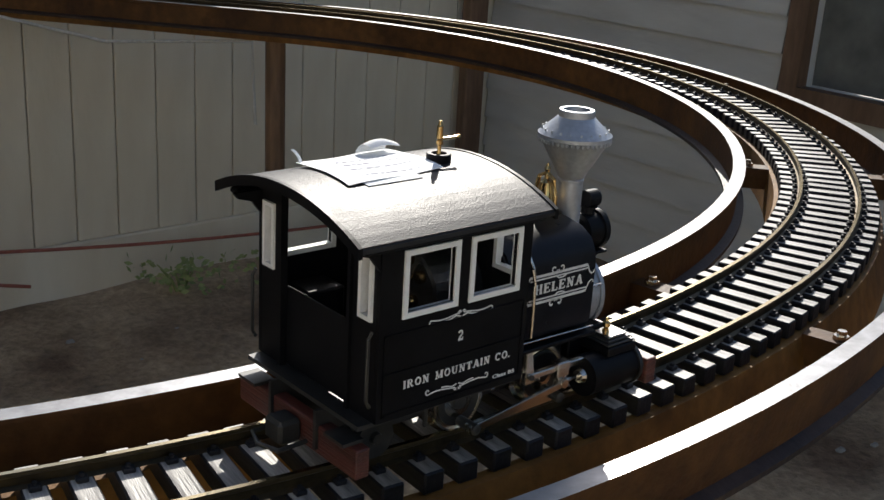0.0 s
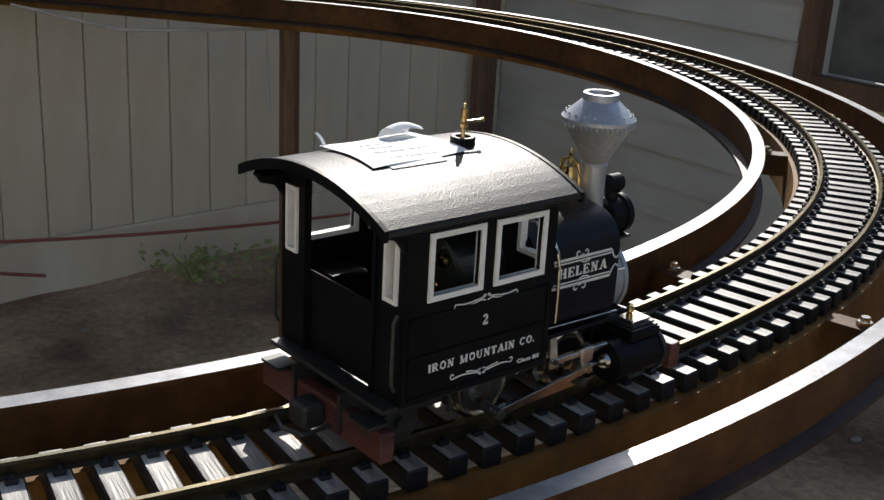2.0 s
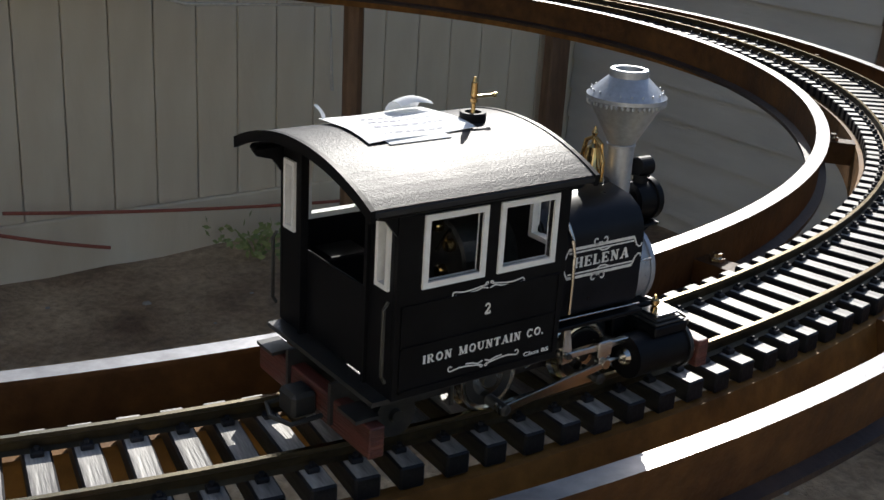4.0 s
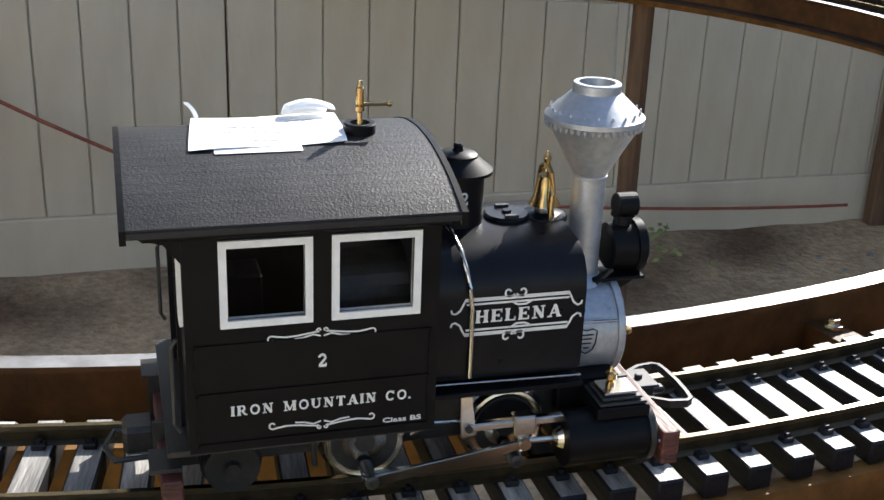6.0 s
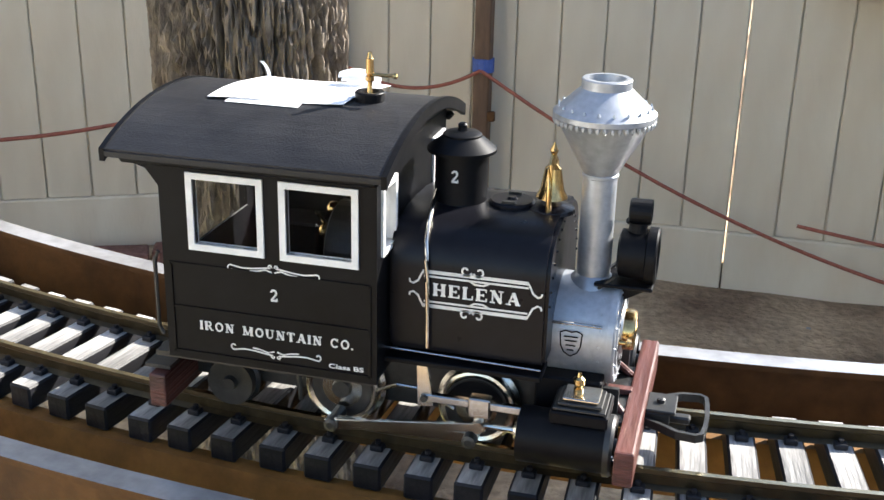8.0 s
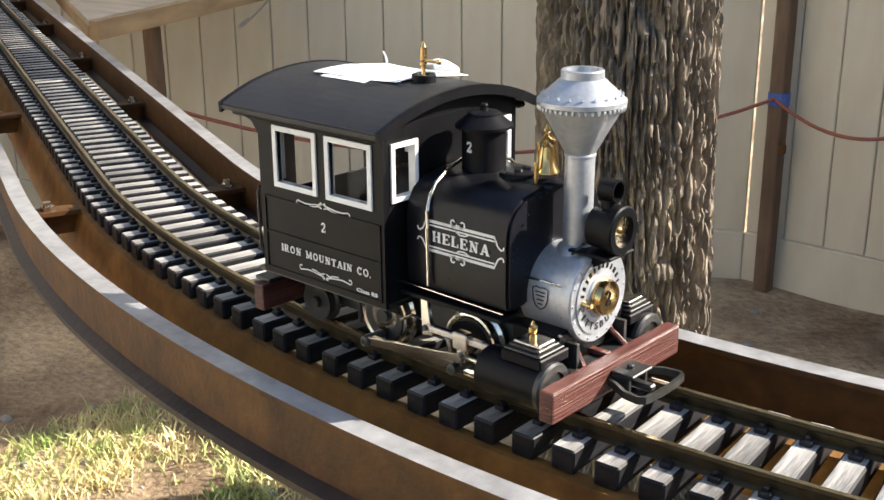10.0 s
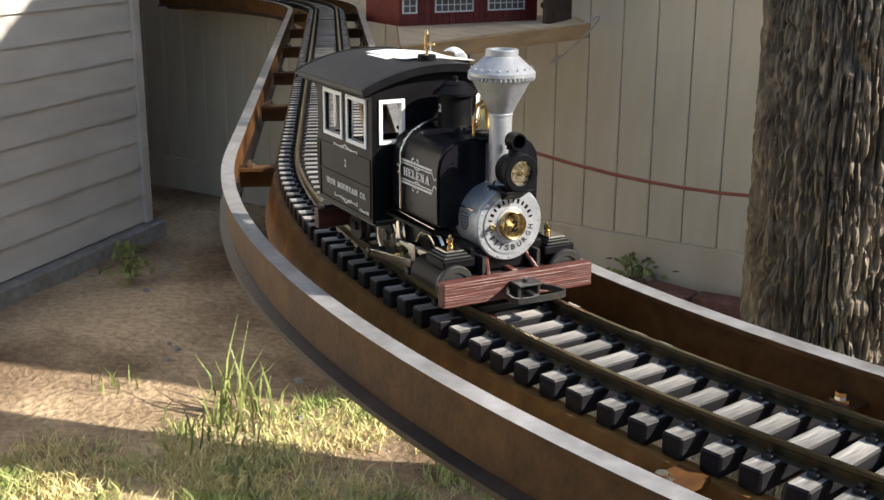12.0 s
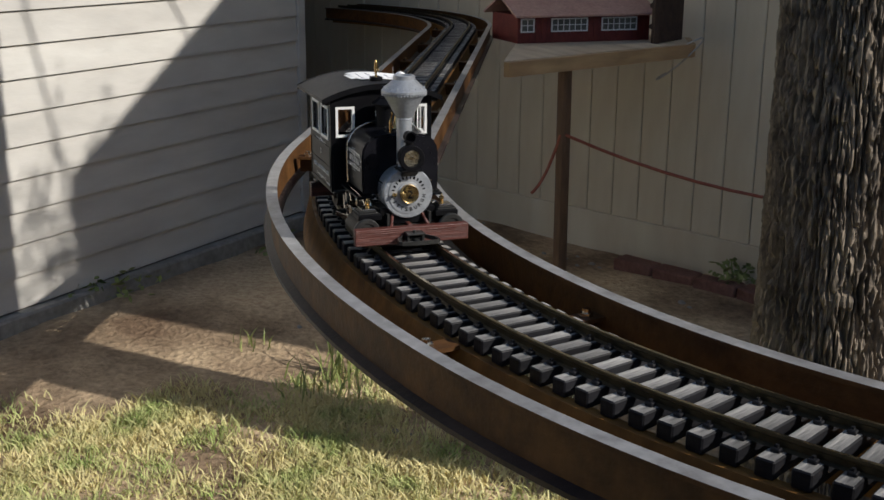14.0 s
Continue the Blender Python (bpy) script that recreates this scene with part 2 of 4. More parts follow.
def ring_frame(u0, u1, v0, v1, w, lo, hi, axis="y"):
    """A rectangular window frame of bar width w round the opening, open in the middle."""
    bm = bmesh.new()
    put = {"y": lambda a, b, h: (a, h, b), "x": lambda a, b, h: (h, a, b)}[axis]
    out, inn = [(u0, v0), (u1, v0), (u1, v1), (u0, v1)], [(u0 + w, v0 + w), (u1 - w, v0 + w), (u1 - w, v1 - w), (u0 + w, v1 - w)]
    V = {(k, h): [bm.verts.new(put(a, b, hh)) for a, b in pts] for k, pts in (("o", out), ("i", inn)) for h, hh in ((0, lo), (1, hi))}
    for i in range(4):
        j = (i + 1) % 4
        for h in (0, 1):
            bm.faces.new((V["o", h][i], V["o", h][j], V["i", h][j], V["i", h][i]))
        for k in "oi":
            bm.faces.new((V[k, 0][i], V[k, 0][j], V[k, 1][j], V[k, 1][i]))
    return bm


def holed(u0, u1, v0, v1, holes, lo, hi, axis="y"):
    """A panel with rectangular holes, cut on a grid of its edges."""
    us = sorted({u0, u1, *(h[0] for h in holes), *(h[1] for h in holes)})
    vs = sorted({v0, v1, *(h[2] for h in holes), *(h[3] for h in holes)})
    bm = bmesh.new()
    for a, b in zip(us, us[1:]):
        for c, d in zip(vs, vs[1:]):
            m = ((a + b) / 2, (c + d) / 2)
            if any(h[0] < m[0] < h[1] and h[2] < m[1] < h[3] for h in holes):
                continue
            box(*((a, b, lo, hi, c, d) if axis == "y" else (lo, hi, a, b, c, d)), bm=bm)
    bmesh.ops.remove_doubles(bm, verts=bm.verts, dist=1e-6)
    bm.verts.index_update()
    seen = {}
    for f in bm.faces:
        seen.setdefault(tuple(sorted(v.index for v in f.verts)), []).append(f)
    bmesh.ops.delete(bm, geom=[f for fs in seen.values() if len(fs) > 1 for f in fs], context="FACES_ONLY")
    return bm


def words(name, text, size, width, mat, parent, m, bold=0.0, label=""):
    """Raised letters of that width, laid in the plane of m (x along the line, y up)."""
    cu = bpy.data.curves.new(name, "FONT")
    cu.body, cu.size, cu.extrude, cu.offset, cu.align_x = text, size, 0.00012, bold, "CENTER"
    cu.resolution_u = 3
    tmp = bpy.data.objects.new(name, cu)
    scene.collection.objects.link(tmp)
    me = bpy.data.meshes.new_from_object(tmp.evaluated_get(bpy.context.evaluated_depsgraph_get()))
    bpy.data.objects.remove(tmp)
    xs = [v.co.x for v in me.vertices]
    k = width / (max(xs) - min(xs))
    mid = (max(xs) + min(xs)) / 2
    for v in me.vertices:
        v.co.x = (v.co.x - mid) * k
        v.co = m @ v.co
    me.materials.clear()
    me.materials.append(mat)
    ob = new(name, me)
    ob.parent = parent
    if label:
        tagged(ob, label)
    return ob


# slab-serif capitals: width, then bars as (x0, z0, x1, z1, thickness) or arcs as (cx, cz, rx, rz, from, to, thickness)
STEM, THIN, SERIF = 0.24, 0.1, 0.37


def foot(x, *levels):
    return [(x - SERIF / 2, 0.045 if z == 0 else 0.955, x + SERIF / 2, 0.045 if z == 0 else 0.955, 0.09) for z in levels]


def stem(x, *levels):
    return [(x, 0.0, x, 1.0, STEM)] + foot(x, *(levels or (0, 1)))


CAPS = {
    "H": (0.98, stem(0.2) + stem(0.78) + [(0.2, 0.5, 0.78, 0.5, THIN)]),
    "E": (0.86, stem(0.2) + [(0.2, 0.955, 0.78, 0.955, 0.09), (0.2, 0.045, 0.8, 0.045, 0.09), (0.2, 0.5, 0.58, 0.5, THIN), (0.76, 1.0, 0.76, 0.74, 0.09), (0.78, 0.0, 0.78, 0.28, 0.09), (0.57, 0.38, 0.57, 0.62, 0.08)]),
    "L": (0.82, stem(0.2) + [(0.2, 0.045, 0.76, 0.045, 0.09), (0.75, 0.0, 0.75, 0.32, 0.09)]),
    "N": (1.0, [(0.2, 0.0, 0.2, 1.0, THIN), (0.8, 0.0, 0.8, 1.0, THIN), (0.2, 0.97, 0.8, 0.05, STEM)] + foot(0.2, 0, 1) + foot(0.8, 1)),
    "A": (1.0, [(0.17, 0.03, 0.5, 1.0, THIN), (0.5, 1.0, 0.83, 0.03, STEM), (0.3, 0.33, 0.7, 0.33, THIN)] + foot(0.16, 0) + foot(0.84, 0)),
    "I": (0.46, stem(0.23)),
    "R": (0.98, stem(0.2) + [(0.2, 0.955, 0.5, 0.955, 0.09), (0.2, 0.5, 0.5, 0.5, THIN), (0.5, 0.73, 0.2, 0.23, 90, -90, 0.15), (0.48, 0.5, 0.76, 0.05, 0.17), (0.72, 0.045, 0.96, 0.045, 0.09)]),
    "O": (0.96, [(0.48, 0.5, 0.36, 0.44, 0, 360, 0.16)]),
    "M": (1.2, [(0.2, 0.0, 0.2, 1.0, THIN), (1.0, 0.0, 1.0, 1.0, STEM), (0.22, 0.97, 0.58, 0.05, 0.17), (0.58, 0.05, 0.98, 0.97, THIN)] + foot(0.2, 0, 1) + foot(1.0, 0, 1)),
    "U": (0.98, [(0.2, 0.36, 0.2, 1.0, STEM), (0.78, 0.36, 0.78, 1.0, THIN), (0.49, 0.36, 0.29, 0.3, 180, 360, 0.12)] + foot(0.2, 1) + foot(0.78, 1)),
    "T": (0.9, [(0.45, 0.0, 0.45, 1.0, STEM), (0.06, 0.955, 0.84, 0.955, 0.09), (0.09, 0.72, 0.09, 1.0, 0.09), (0.81, 0.72, 0.81, 1.0, 0.09)] + foot(0.45, 0)),
    "C": (0.92, [(0.48, 0.5, 0.36, 0.44, 42, 318, 0.16), (0.78, 0.7, 0.78, 0.98, 0.09)]),
    "2": (0.72, [(0.35, 0.7, 0.22, 0.23, 170, -50, 0.15), (0.5, 0.54, 0.14, 0.1, 0.14), (0.1, 0.08, 0.64, 0.08, 0.17), (0.63, 0.02, 0.63, 0.28, 0.08)]),
    ".": (0.3, [(0.15, 0.0, 0.15, 0.18, 0.18)]),
    " ": (0.6, []),
}


def capitals(name, text, high, width, mat, parent, m, thick=0.00022):
    """A line of raised slab-serif capitals, centred, each letter drawn from bars and arcs."""
    total = sum(CAPS[c][0] for c in text)
    k, x, bm = width / total, -width / 2, bmesh.new()
    lift = 0
    for c in text:
        wide, bars = CAPS[c]
        for b in bars:
            lift = (lift + 1) % 7
            top = thick + lift * 0.000004
            if len(b) == 5:
                pts = [(b[0], b[1]), (b[2], b[3])]
            else:
                pts = [(b[0] + b[2] * math.cos(radians(b[4] + (b[5] - b[4]) * i / 20)), b[1] + b[3] * math.sin(radians(b[4] + (b[5] - b[4]) * i / 20))) for i in range(21)]
            pts = [Vector((x + k * (0.08 * wide + 0.84 * u), high * v, 0)) for u, v in pts]
            w, rows = b[-1] * (k + high) / 2, []
            for i, p in enumerate(pts):
                d = (pts[min(i + 1, len(pts) - 1)] - pts[max(i - 1, 0)]).normalized()
                if len(b) == 7 and b[5] - b[4] == 360 and i in (0, 20):
                    d = (pts[1] - pts[19]).normalized()
                n = Vector((-d.y, d.x, 0)) * w / 2
                rows.append([bm.verts.new(m @ (p + n)), bm.verts.new(m @ (p + n + Vector((0, 0, top)))), bm.verts.new(m @ (p - n + Vector((0, 0, top)))), bm.verts.new(m @ (p - n))])
            for a, e in zip(rows, rows[1:]):
                for j in range(4):
                    bm.faces.new((a[j], a[(j + 1) % 4], e[(j + 1) % 4], e[j]))
            bm.faces.new(rows[0])
            bm.faces.new(rows[-1][::-1])
        x += wide * k
    return part(name, bm, mat, parent)


def strips(paths, width, m, mat, name, parent, thick=0.00012):
    """Flat painted lines of the given width along flat paths, in the plane of m."""
    bm = bmesh.new()
    for path in paths:
        pts = [Vector((a, b, 0)) for a, b in path]
        rows = []
        for i, p in enumerate(pts):
            d = (pts[min(i + 1, len(pts) - 1)] - pts[max(i - 1, 0)]).normalized()
            n = Vector((-d.y, d.x, 0)) * width / 2
            rows.append([bm.verts.new(m @ (p + n + Vector((0, 0, h)))) for h in (0, thick)] + [bm.verts.new(m @ (p - n + Vector((0, 0, h)))) for h in (thick, 0)])
        for a, b in zip(rows, rows[1:]):
            for j in range(4):
                bm.faces.new((a[j], a[(j + 1) % 4], b[(j + 1) % 4], b[j]))
        bm.faces.new(rows[0])
        bm.faces.new(rows[-1][::-1])
    return part(name, bm, mat, parent)


def spiral(cx, cy, r0, r1, a0, a1, n=14):
    return [(cx + (r0 + (r1 - r0) * i / n) * math.cos(radians(a0 + (a1 - a0) * i / n)), cy + (r0 + (r1 - r0) * i / n) * math.sin(radians(a0 + (a1 - a0) * i / n))) for i in range(n + 1)]


# ---- the line of the track: arc under the engine, straight and far bend behind, long loop ahead ----
AHEAD = [(0.25, 1 / 1.08), (1.56, 1 / 0.78), (0.62, 0.0), (0.42, 1 / 0.5), (0.35, 0.0)]
BEHIND = [(0.44, 1 / 1.1), (1.7, 0.0), (0.95, -1 / 0.9)]
DS = 0.01


def trace_line(pieces, sign):
    x, y, h, out = 0.05, -0.003, 0.0, [(0.05, -0.003, 0.0)]
    for length, k in pieces:
        for _ in range(round(length / DS)):
            h += sign * k * DS / 2
            x, y = x + sign * DS * math.cos(h), y + sign * DS * math.sin(h)
            h += sign * k * DS / 2
            out.append((x, y, h))
    return out


FRONT, BACK = trace_line(AHEAD, 1), trace_line(BEHIND, -1)
S_END, S_START = (len(FRONT) - 1) * DS, -(len(BACK) - 1) * DS


def on_line(s, o=0.0, z=0.0):
    """The place o to the left of the track's middle, s along it, and the heading there."""
    line = FRONT if s >= 0 else BACK
    f = min(abs(s) / DS, len(line) - 1.001)
    i = int(f)
    a, b = line[i], line[i + 1]
    x, y, h = (a[j] + (b[j] - a[j]) * (f - i) for j in range(3))
    return Vector((x - o * math.sin(h), y + o * math.cos(h), z)), h


def sweep(outline, s0, s1, step=0.02, mats=None):
    """A bar of that outline of (left, up) along the track."""
    bm = bmesh.new()
    n, rings = len(outline), []
    count = max(2, round((s1 - s0) / step) + 1)
    for i in range(count):
        s = s0 + (s1 - s0) * i / (count - 1)
        rings.append([bm.verts.new(on_line(s, o, z)[0]) for o, z in outline])
    for a, b in zip(rings, rings[1:]):
        for j in range(n):
            f = bm.faces.new((a[j], b[j], b[(j + 1) % n], a[(j + 1) % n]))
            f.material_index = mats[j] if mats else 0
    bm.faces.new(rings[0])
    bm.faces.new(rings[-1][::-1])
    return bm


# ---- ground, walls ----
gm = bmesh.new()
GX = [-400, -60, -12] + [-5 + 0.06 * i for i in range(135)] + [9, 40, 400]
GY = [-400, -60, -10] + [-2.4 + 0.06 * i for i in range(80)] + [8, 40, 400]


def ground_z(x, y):
    return GROUND + 0.014 * noise.noise((x * 1.8, y * 1.8, 3.0)) + 0.007 * noise.noise((x * 6.5, y * 6.5, 8.0))


grid = [[gm.verts.new((x, y, ground_z(x, y))) for x in GX] for y in GY]
for j in range(len(GY) - 1):
    for i in range(len(GX) - 1):
        gm.faces.new((grid[j][i], grid[j][i + 1], grid[j + 1][i + 1], grid[j + 1][i]))
ground = part("ground", gm, SOIL, smooth=True)
tagged(ground, "bare brown yard soil with sandy patches", "ground", kind="structure")


def board_wall(name, p0, p1, top, label, pitch=0.09):
    """A wall of upright boards with sunk joints, from p0 to p1, with a plain base board."""
    a, b = Vector(p0), Vector(p1)
    d = (b - a).normalized()
    n = Vector((d.y, -d.x))
    length = (b - a).length
    m = Matrix(((d.x, n.x, 0, a.x), (d.y, n.y, 0, a.y), (0, 0, 1, 0), (0, 0, 0, 1)))
    back = box(0, length, -0.14, -0.006, GROUND - 0.1, top)
    wall = part(name, back, SIDING)
    wall.matrix_world = m
    tagged(wall, label, "wall", kind="structure")
    base = part("base_board", box(0, length, -0.005, 0.012, GROUND - 0.06, GROUND + 0.11, 0.003), SIDING, wall)
    count = round(length / pitch)
    me = None
    for i in range(count):
        if me is None:
            ob = part("panel", box(0.0011, length / count - 0.0011, -0.006, 0.004, GROUND + 0.11, top, 0.002), SIDING, wall)
            me = ob.data
        else:
            ob = new("panel", me)
            ob.parent = wall
        ob.location.x = i * length / count
    return wall


FENCE_TOP = 0.47
board_wall("wall_north", (0.123, 1.82), (1.85, 1.82), FENCE_TOP, "tall cream painted wall of upright grooved boards")
# unseen upper part of the next two walls, raised to shade the house
board_wall("wall_north_mid", (-0.75, 1.82), (0.12, 1.82), 1.54, "cream painted wall of upright grooved boards, unseen top raised to cast shade")
board_wall("wall_north_west", (-4.6, -0.097), (-0.753, 1.817), 1.54, "tall cream painted wall of upright grooved boards behind the tree")


def lap_wall(name, p0, p1, top, label, holes=()):
    a, b = Vector(p0), Vector(p1)
    d = (b - a).normalized()
    n = Vector((d.y, -d.x))
    length = (b - a).length
    wall = part(name, holed(0, length, GROUND - 0.1, top, [h for h in holes], -0.14, 0.0), LAP)
    wall.matrix_world = Matrix(((d.x, n.x, 0, a.x), (d.y, n.y, 0, a.y), (0, 0, 1, 0), (0, 0, 0, 1)))
    tagged(wall, label, "wall", kind="structure")
    pitch, z = 0.075, GROUND + 0.045
    while z < top - 0.05:
        spans = [(0, length)]
        for h in holes:
            if h[2] - 0.06 < z + pitch / 2 < h[3] + 0.06:
                spans = [(0, h[0] - 0.05), (h[1] + 0.05, length)]
        for u0, u1 in spans:
            part("plank", prism([(0.003, z), (0.014, z), (0.006, z + pitch - 0.001), (0.003, z + pitch - 0.001)], u0, u1), LAP, wall)
        z += pitch
    return wall


HC = Vector((-2.55, 0.44))
house = lap_wall("wall_west", (HC.x + 1.74, HC.y - 1.86), tuple(HC), 1.36, "pale grey house wall of lapped siding, half in sun")
HL = math.hypot(1.74, 1.86)
part("corner_board", box(HL - 0.03, HL + 0.008, -0.01, 0.018, GROUND - 0.05, 1.36, 0.003), LAP, house)
part("footing", box(0, HL + 0.03, 0.0, 0.045, GROUND - 0.1, GROUND + 0.04, 0.005), CONCRETE, house, "grey concrete footing")
lap_wall("wall_house_side", tuple(HC - Vector((0.012, 0.0))), (HC.x - 1.7, HC.y - 0.85), 1.36, "grey lapped house wall along the narrow side passage")
# unseen slab, added overhead to keep sky light out of the passage
pr = part("passage_shade_slab", prism([(HC.x + 0.02, HC.y + 0.01), (-2.45, 0.965), (-4.5, -0.06), (-4.5, -0.53)], 0.4, 0.43, "z"), TRIM)
tagged(pr, "unseen brown slab added to darken the side passage behind the house", "roof", kind="structure")
# added panel that shuts off light at the far end
pe = part("passage_end_screen", box(-4.56, -4.48, -0.6, 0.0, GROUND - 0.05, 0.43), LAP)
tagged(pe, "plain grey panel added to close the side passage to light", "wall", kind="structure")
EX = 1.7
east = lap_wall("wall_east", (EX, 1.81), (EX, -2.25), 0.52, "grey house wall of lapped siding in shade", [(0.91, 1.68, -0.145, 0.42)])
win = part("window_1", box(0.913, 1.677, -0.04, -0.03, -0.142, 0.417), DARKGLASS)
win.matrix_world = east.matrix_world
tagged(win, "dark house window with brown casing", "window", kind="structure")
part("window_frame", ring_frame(0.87, 1.72, -0.185, 0.46, 0.042, -0.01, 0.024), TRIM, win)
part("mullion", box(1.284, 1.302, -0.03, -0.018, -0.142, 0.417), TRIM, win)

# ---- steel frame under the track ----
frame_ob = thing("track_frame", "curved rusty steel track frame with pale worn top edges", "track frame")


def i_beam(o, top):
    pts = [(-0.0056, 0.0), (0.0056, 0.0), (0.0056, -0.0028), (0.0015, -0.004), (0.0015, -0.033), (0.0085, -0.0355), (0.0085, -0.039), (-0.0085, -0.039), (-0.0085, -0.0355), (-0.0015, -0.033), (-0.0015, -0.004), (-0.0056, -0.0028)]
    # bottom flange faces take a darker colour than the web
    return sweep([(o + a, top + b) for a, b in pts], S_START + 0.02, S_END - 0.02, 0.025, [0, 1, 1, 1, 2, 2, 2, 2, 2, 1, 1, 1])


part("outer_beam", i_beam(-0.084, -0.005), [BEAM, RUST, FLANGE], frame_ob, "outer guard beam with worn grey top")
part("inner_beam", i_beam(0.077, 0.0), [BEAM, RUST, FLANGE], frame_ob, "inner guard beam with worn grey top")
for side, wide in ((-1, 0.0535), (1, 0.0475)):
    angle = [(0.0445, -0.0185), (0.036, -0.0185), (0.036, -0.0205), (0.0425, -0.0205), (wide - 0.002, -0.054), (wide, -0.054)]
    part("angle_iron", sweep([(side * a, b) for a, b in angle], S_START + 0.02, S_END - 0.02, 0.025), RUSTBAND, frame_ob, "orange rusty angle iron below the ties")
CROSS = [-2.7, -2.2, -1.8, -1.45, -1.1, -0.78, -0.42, 0.22, 0.64, 1.05, 1.5, 1.95, 2.5, 3.1]
for s in CROSS:
    p, h = on_line(s)
    for side in (-1, 1):
        chan = [(-0.008, -0.016), (0.008, -0.016), (0.008, -0.019), (-0.005, -0.019), (-0.005, -0.036), (-0.008, -0.036)]
        bar = part("crossbar", prism(chan, *sorted((side * 0.0445, side * 0.0765)), "y"), RUST, frame_ob)
        bar.matrix_world = pose(p.x, p.y, -0.0005, 0, 0, math.degrees(h))
    for o in (-0.066, 0.064):
        q = on_line(s, o)[0]
        bolt = part("bolt", lathe([(0, 0.005), (0.003, 0.005), (0.003, 0.003), (0.006, 0.003)], seg=6), STEEL, frame_ob)
        bolt.matrix_world = pose(q.x, q.y, -0.0165, 0, 0, 0)


def post(x, y, top, r, label, name="support_post"):
    ob = thing(name, label, "post", "frame posts", at=(x, y, 0))
    part("pole", tube([(0, 0, GROUND - 0.05), (0.004, 0.002, -0.6), (0, 0, top)], r, 12), TRIM, ob)
    part("cap_plate", box(-r * 1.6, r * 1.6, -r * 1.6, r * 1.6, top - 0.001, top + 0.004), RUST, ob)
    return ob


for s, o, r in ((1.84, 0.0, 0.017),):
    p, _ = on_line(s, o)
    post(p.x, p.y, -0.05, r, "slim brown steel pole holding up the track frame")

# ---- track ----
track = thing("model_railway_track", "narrow model railway track on dark ties, sunlight painted on their tops", "track")
for o in (-0.0237, 0.0237):
    w = [(-0.0012, 0.0), (0.0012, 0.0), (0.0014, -0.0018), (0.0005, -0.0026), (0.0005, -0.0062), (0.0028, -0.0075), (-0.0028, -0.0075), (-0.0005, -0.0062), (-0.0005, -0.0026), (-0.0014, -0.0018)]
    part("rail", sweep([(o + a, b) for a, b in w], S_START + 0.02, S_END - 0.02, 0.02, [1] + [0] * 9), [RAIL, RAILTOP], track)

# ---- the engine ----
loco = thing("steam_locomotive", "small black model tank engine with silver smokebox and white window frames", "model locomotive")
CY = 0.045  # half the cab's width
W1, W2, WZ = (-0.062, -0.033), (-0.027, 0.002), (0.072, 0.101)
FW = 0.0024


def inset(u, v):
    return (u[0] + FW, u[1] - FW, v[0] + FW, v[1] - FW)


for side in (-1, 1):
    y0, y1 = sorted((side * CY, side * (CY - 0.002)))
    cab = part("cab_side", holed(-0.073, 0.0085, 0.028, 0.109, [inset(W1, WZ), inset(W2, WZ)], y0, y1), BLACK, loco)
    for u in (W1, W2):
        fr = part("window_frame", ring_frame(u[0], u[1], WZ[0], WZ[1], FW, side * (CY - 0.0028), side * (CY + 0.0009)), WHITE, cab, "white window frame")
        part("pane", box(u[0] + FW, u[1] - FW, min(side * 0.0432, side * 0.0436), max(side * 0.0432, side * 0.0436), WZ[0] + FW, WZ[1] - FW), GLASS, cab).visible_shadow = False
    # shallow panel beads
    for z in (0.0305, 0.0485, 0.0655):
        part("bead", box(-0.0705, 0.006, min(side * CY, side * (CY + 0.0006)), max(side * CY, side * (CY + 0.0006)), z, z + 0.0009), BLACK, cab)
    for x in (-0.0705, 0.0055):
        part("bead", box(x, x + 0.0009, min(side * CY, side * (CY + 0.0006)), max(side * CY, side * (CY + 0.0006)), 0.0305, 0.066), BLACK, cab)
    # grab rail at the back corner
    part("grab_rail", tube([(-0.0755, side * 0.0435, 0.036), (-0.0772, side * 0.0435, 0.039), (-0.0772, side * 0.0435, 0.066), (-0.0755, side * 0.0435, 0.069)], 0.0008, 8), GEAR, loco)
    # lettering and scrolls
    if side > 0:
        face = Matrix(((-1, 0, 0, -0.03), (0, 0, 1, CY + 0.0002), (0, 1, 0, 0), (0, 0, 0, 1)))
    else:
        face = Matrix(((1, 0, 0, -0.03), (0, 0, -1, -CY - 0.0002), (0, 1, 0, 0), (0, 0, 0, 1)))
    capitals("number", "2", 0.0046, 0.0038, LETTER, cab, face @ Matrix.Translation((0, 0.0557, 0)))
    capitals("railway_lettering", "IRON MOUNTAIN CO.", 0.0035, 0.06, LETTER, cab, face @ Matrix.Translation((0, 0.0408, 0)))
    words("class_lettering", "Class BS", 0.0024, 0.0132, LETTER, cab, face @ Matrix.Translation((0.027, 0.0325, 0)), 0.00004)
    for zc, flip in ((0.0672, 1), (0.0352, -1)):
        f2 = face @ Matrix.Translation((0, zc, 0))
        lines = []
        for sx in (-1, 1):
            lines.append([(sx * a, flip * b) for a, b in [(0.001, 0.0012), (0.004, 0.0008), (0.008, 0.0002), (0.012, 0.0), (0.0145, 0.0004), (0.0165, 0.0008)]])
            lines.append([(sx * a, flip * b) for a, b in spiral(0.0163, -0.0006, 0.0014, 0.0005, 80, -160, 8)])
            lines.append([(sx * a, flip * b) for a, b in [(0.0005, -0.0005), (0.003, 0.0003), (0.006, -0.0006), (0.009, -0.0009)]])
            lines.append([(sx * a, flip * b) for a, b in spiral(0.001, 0.0016, 0.0009, 0.0003, -60, 220, 8)])
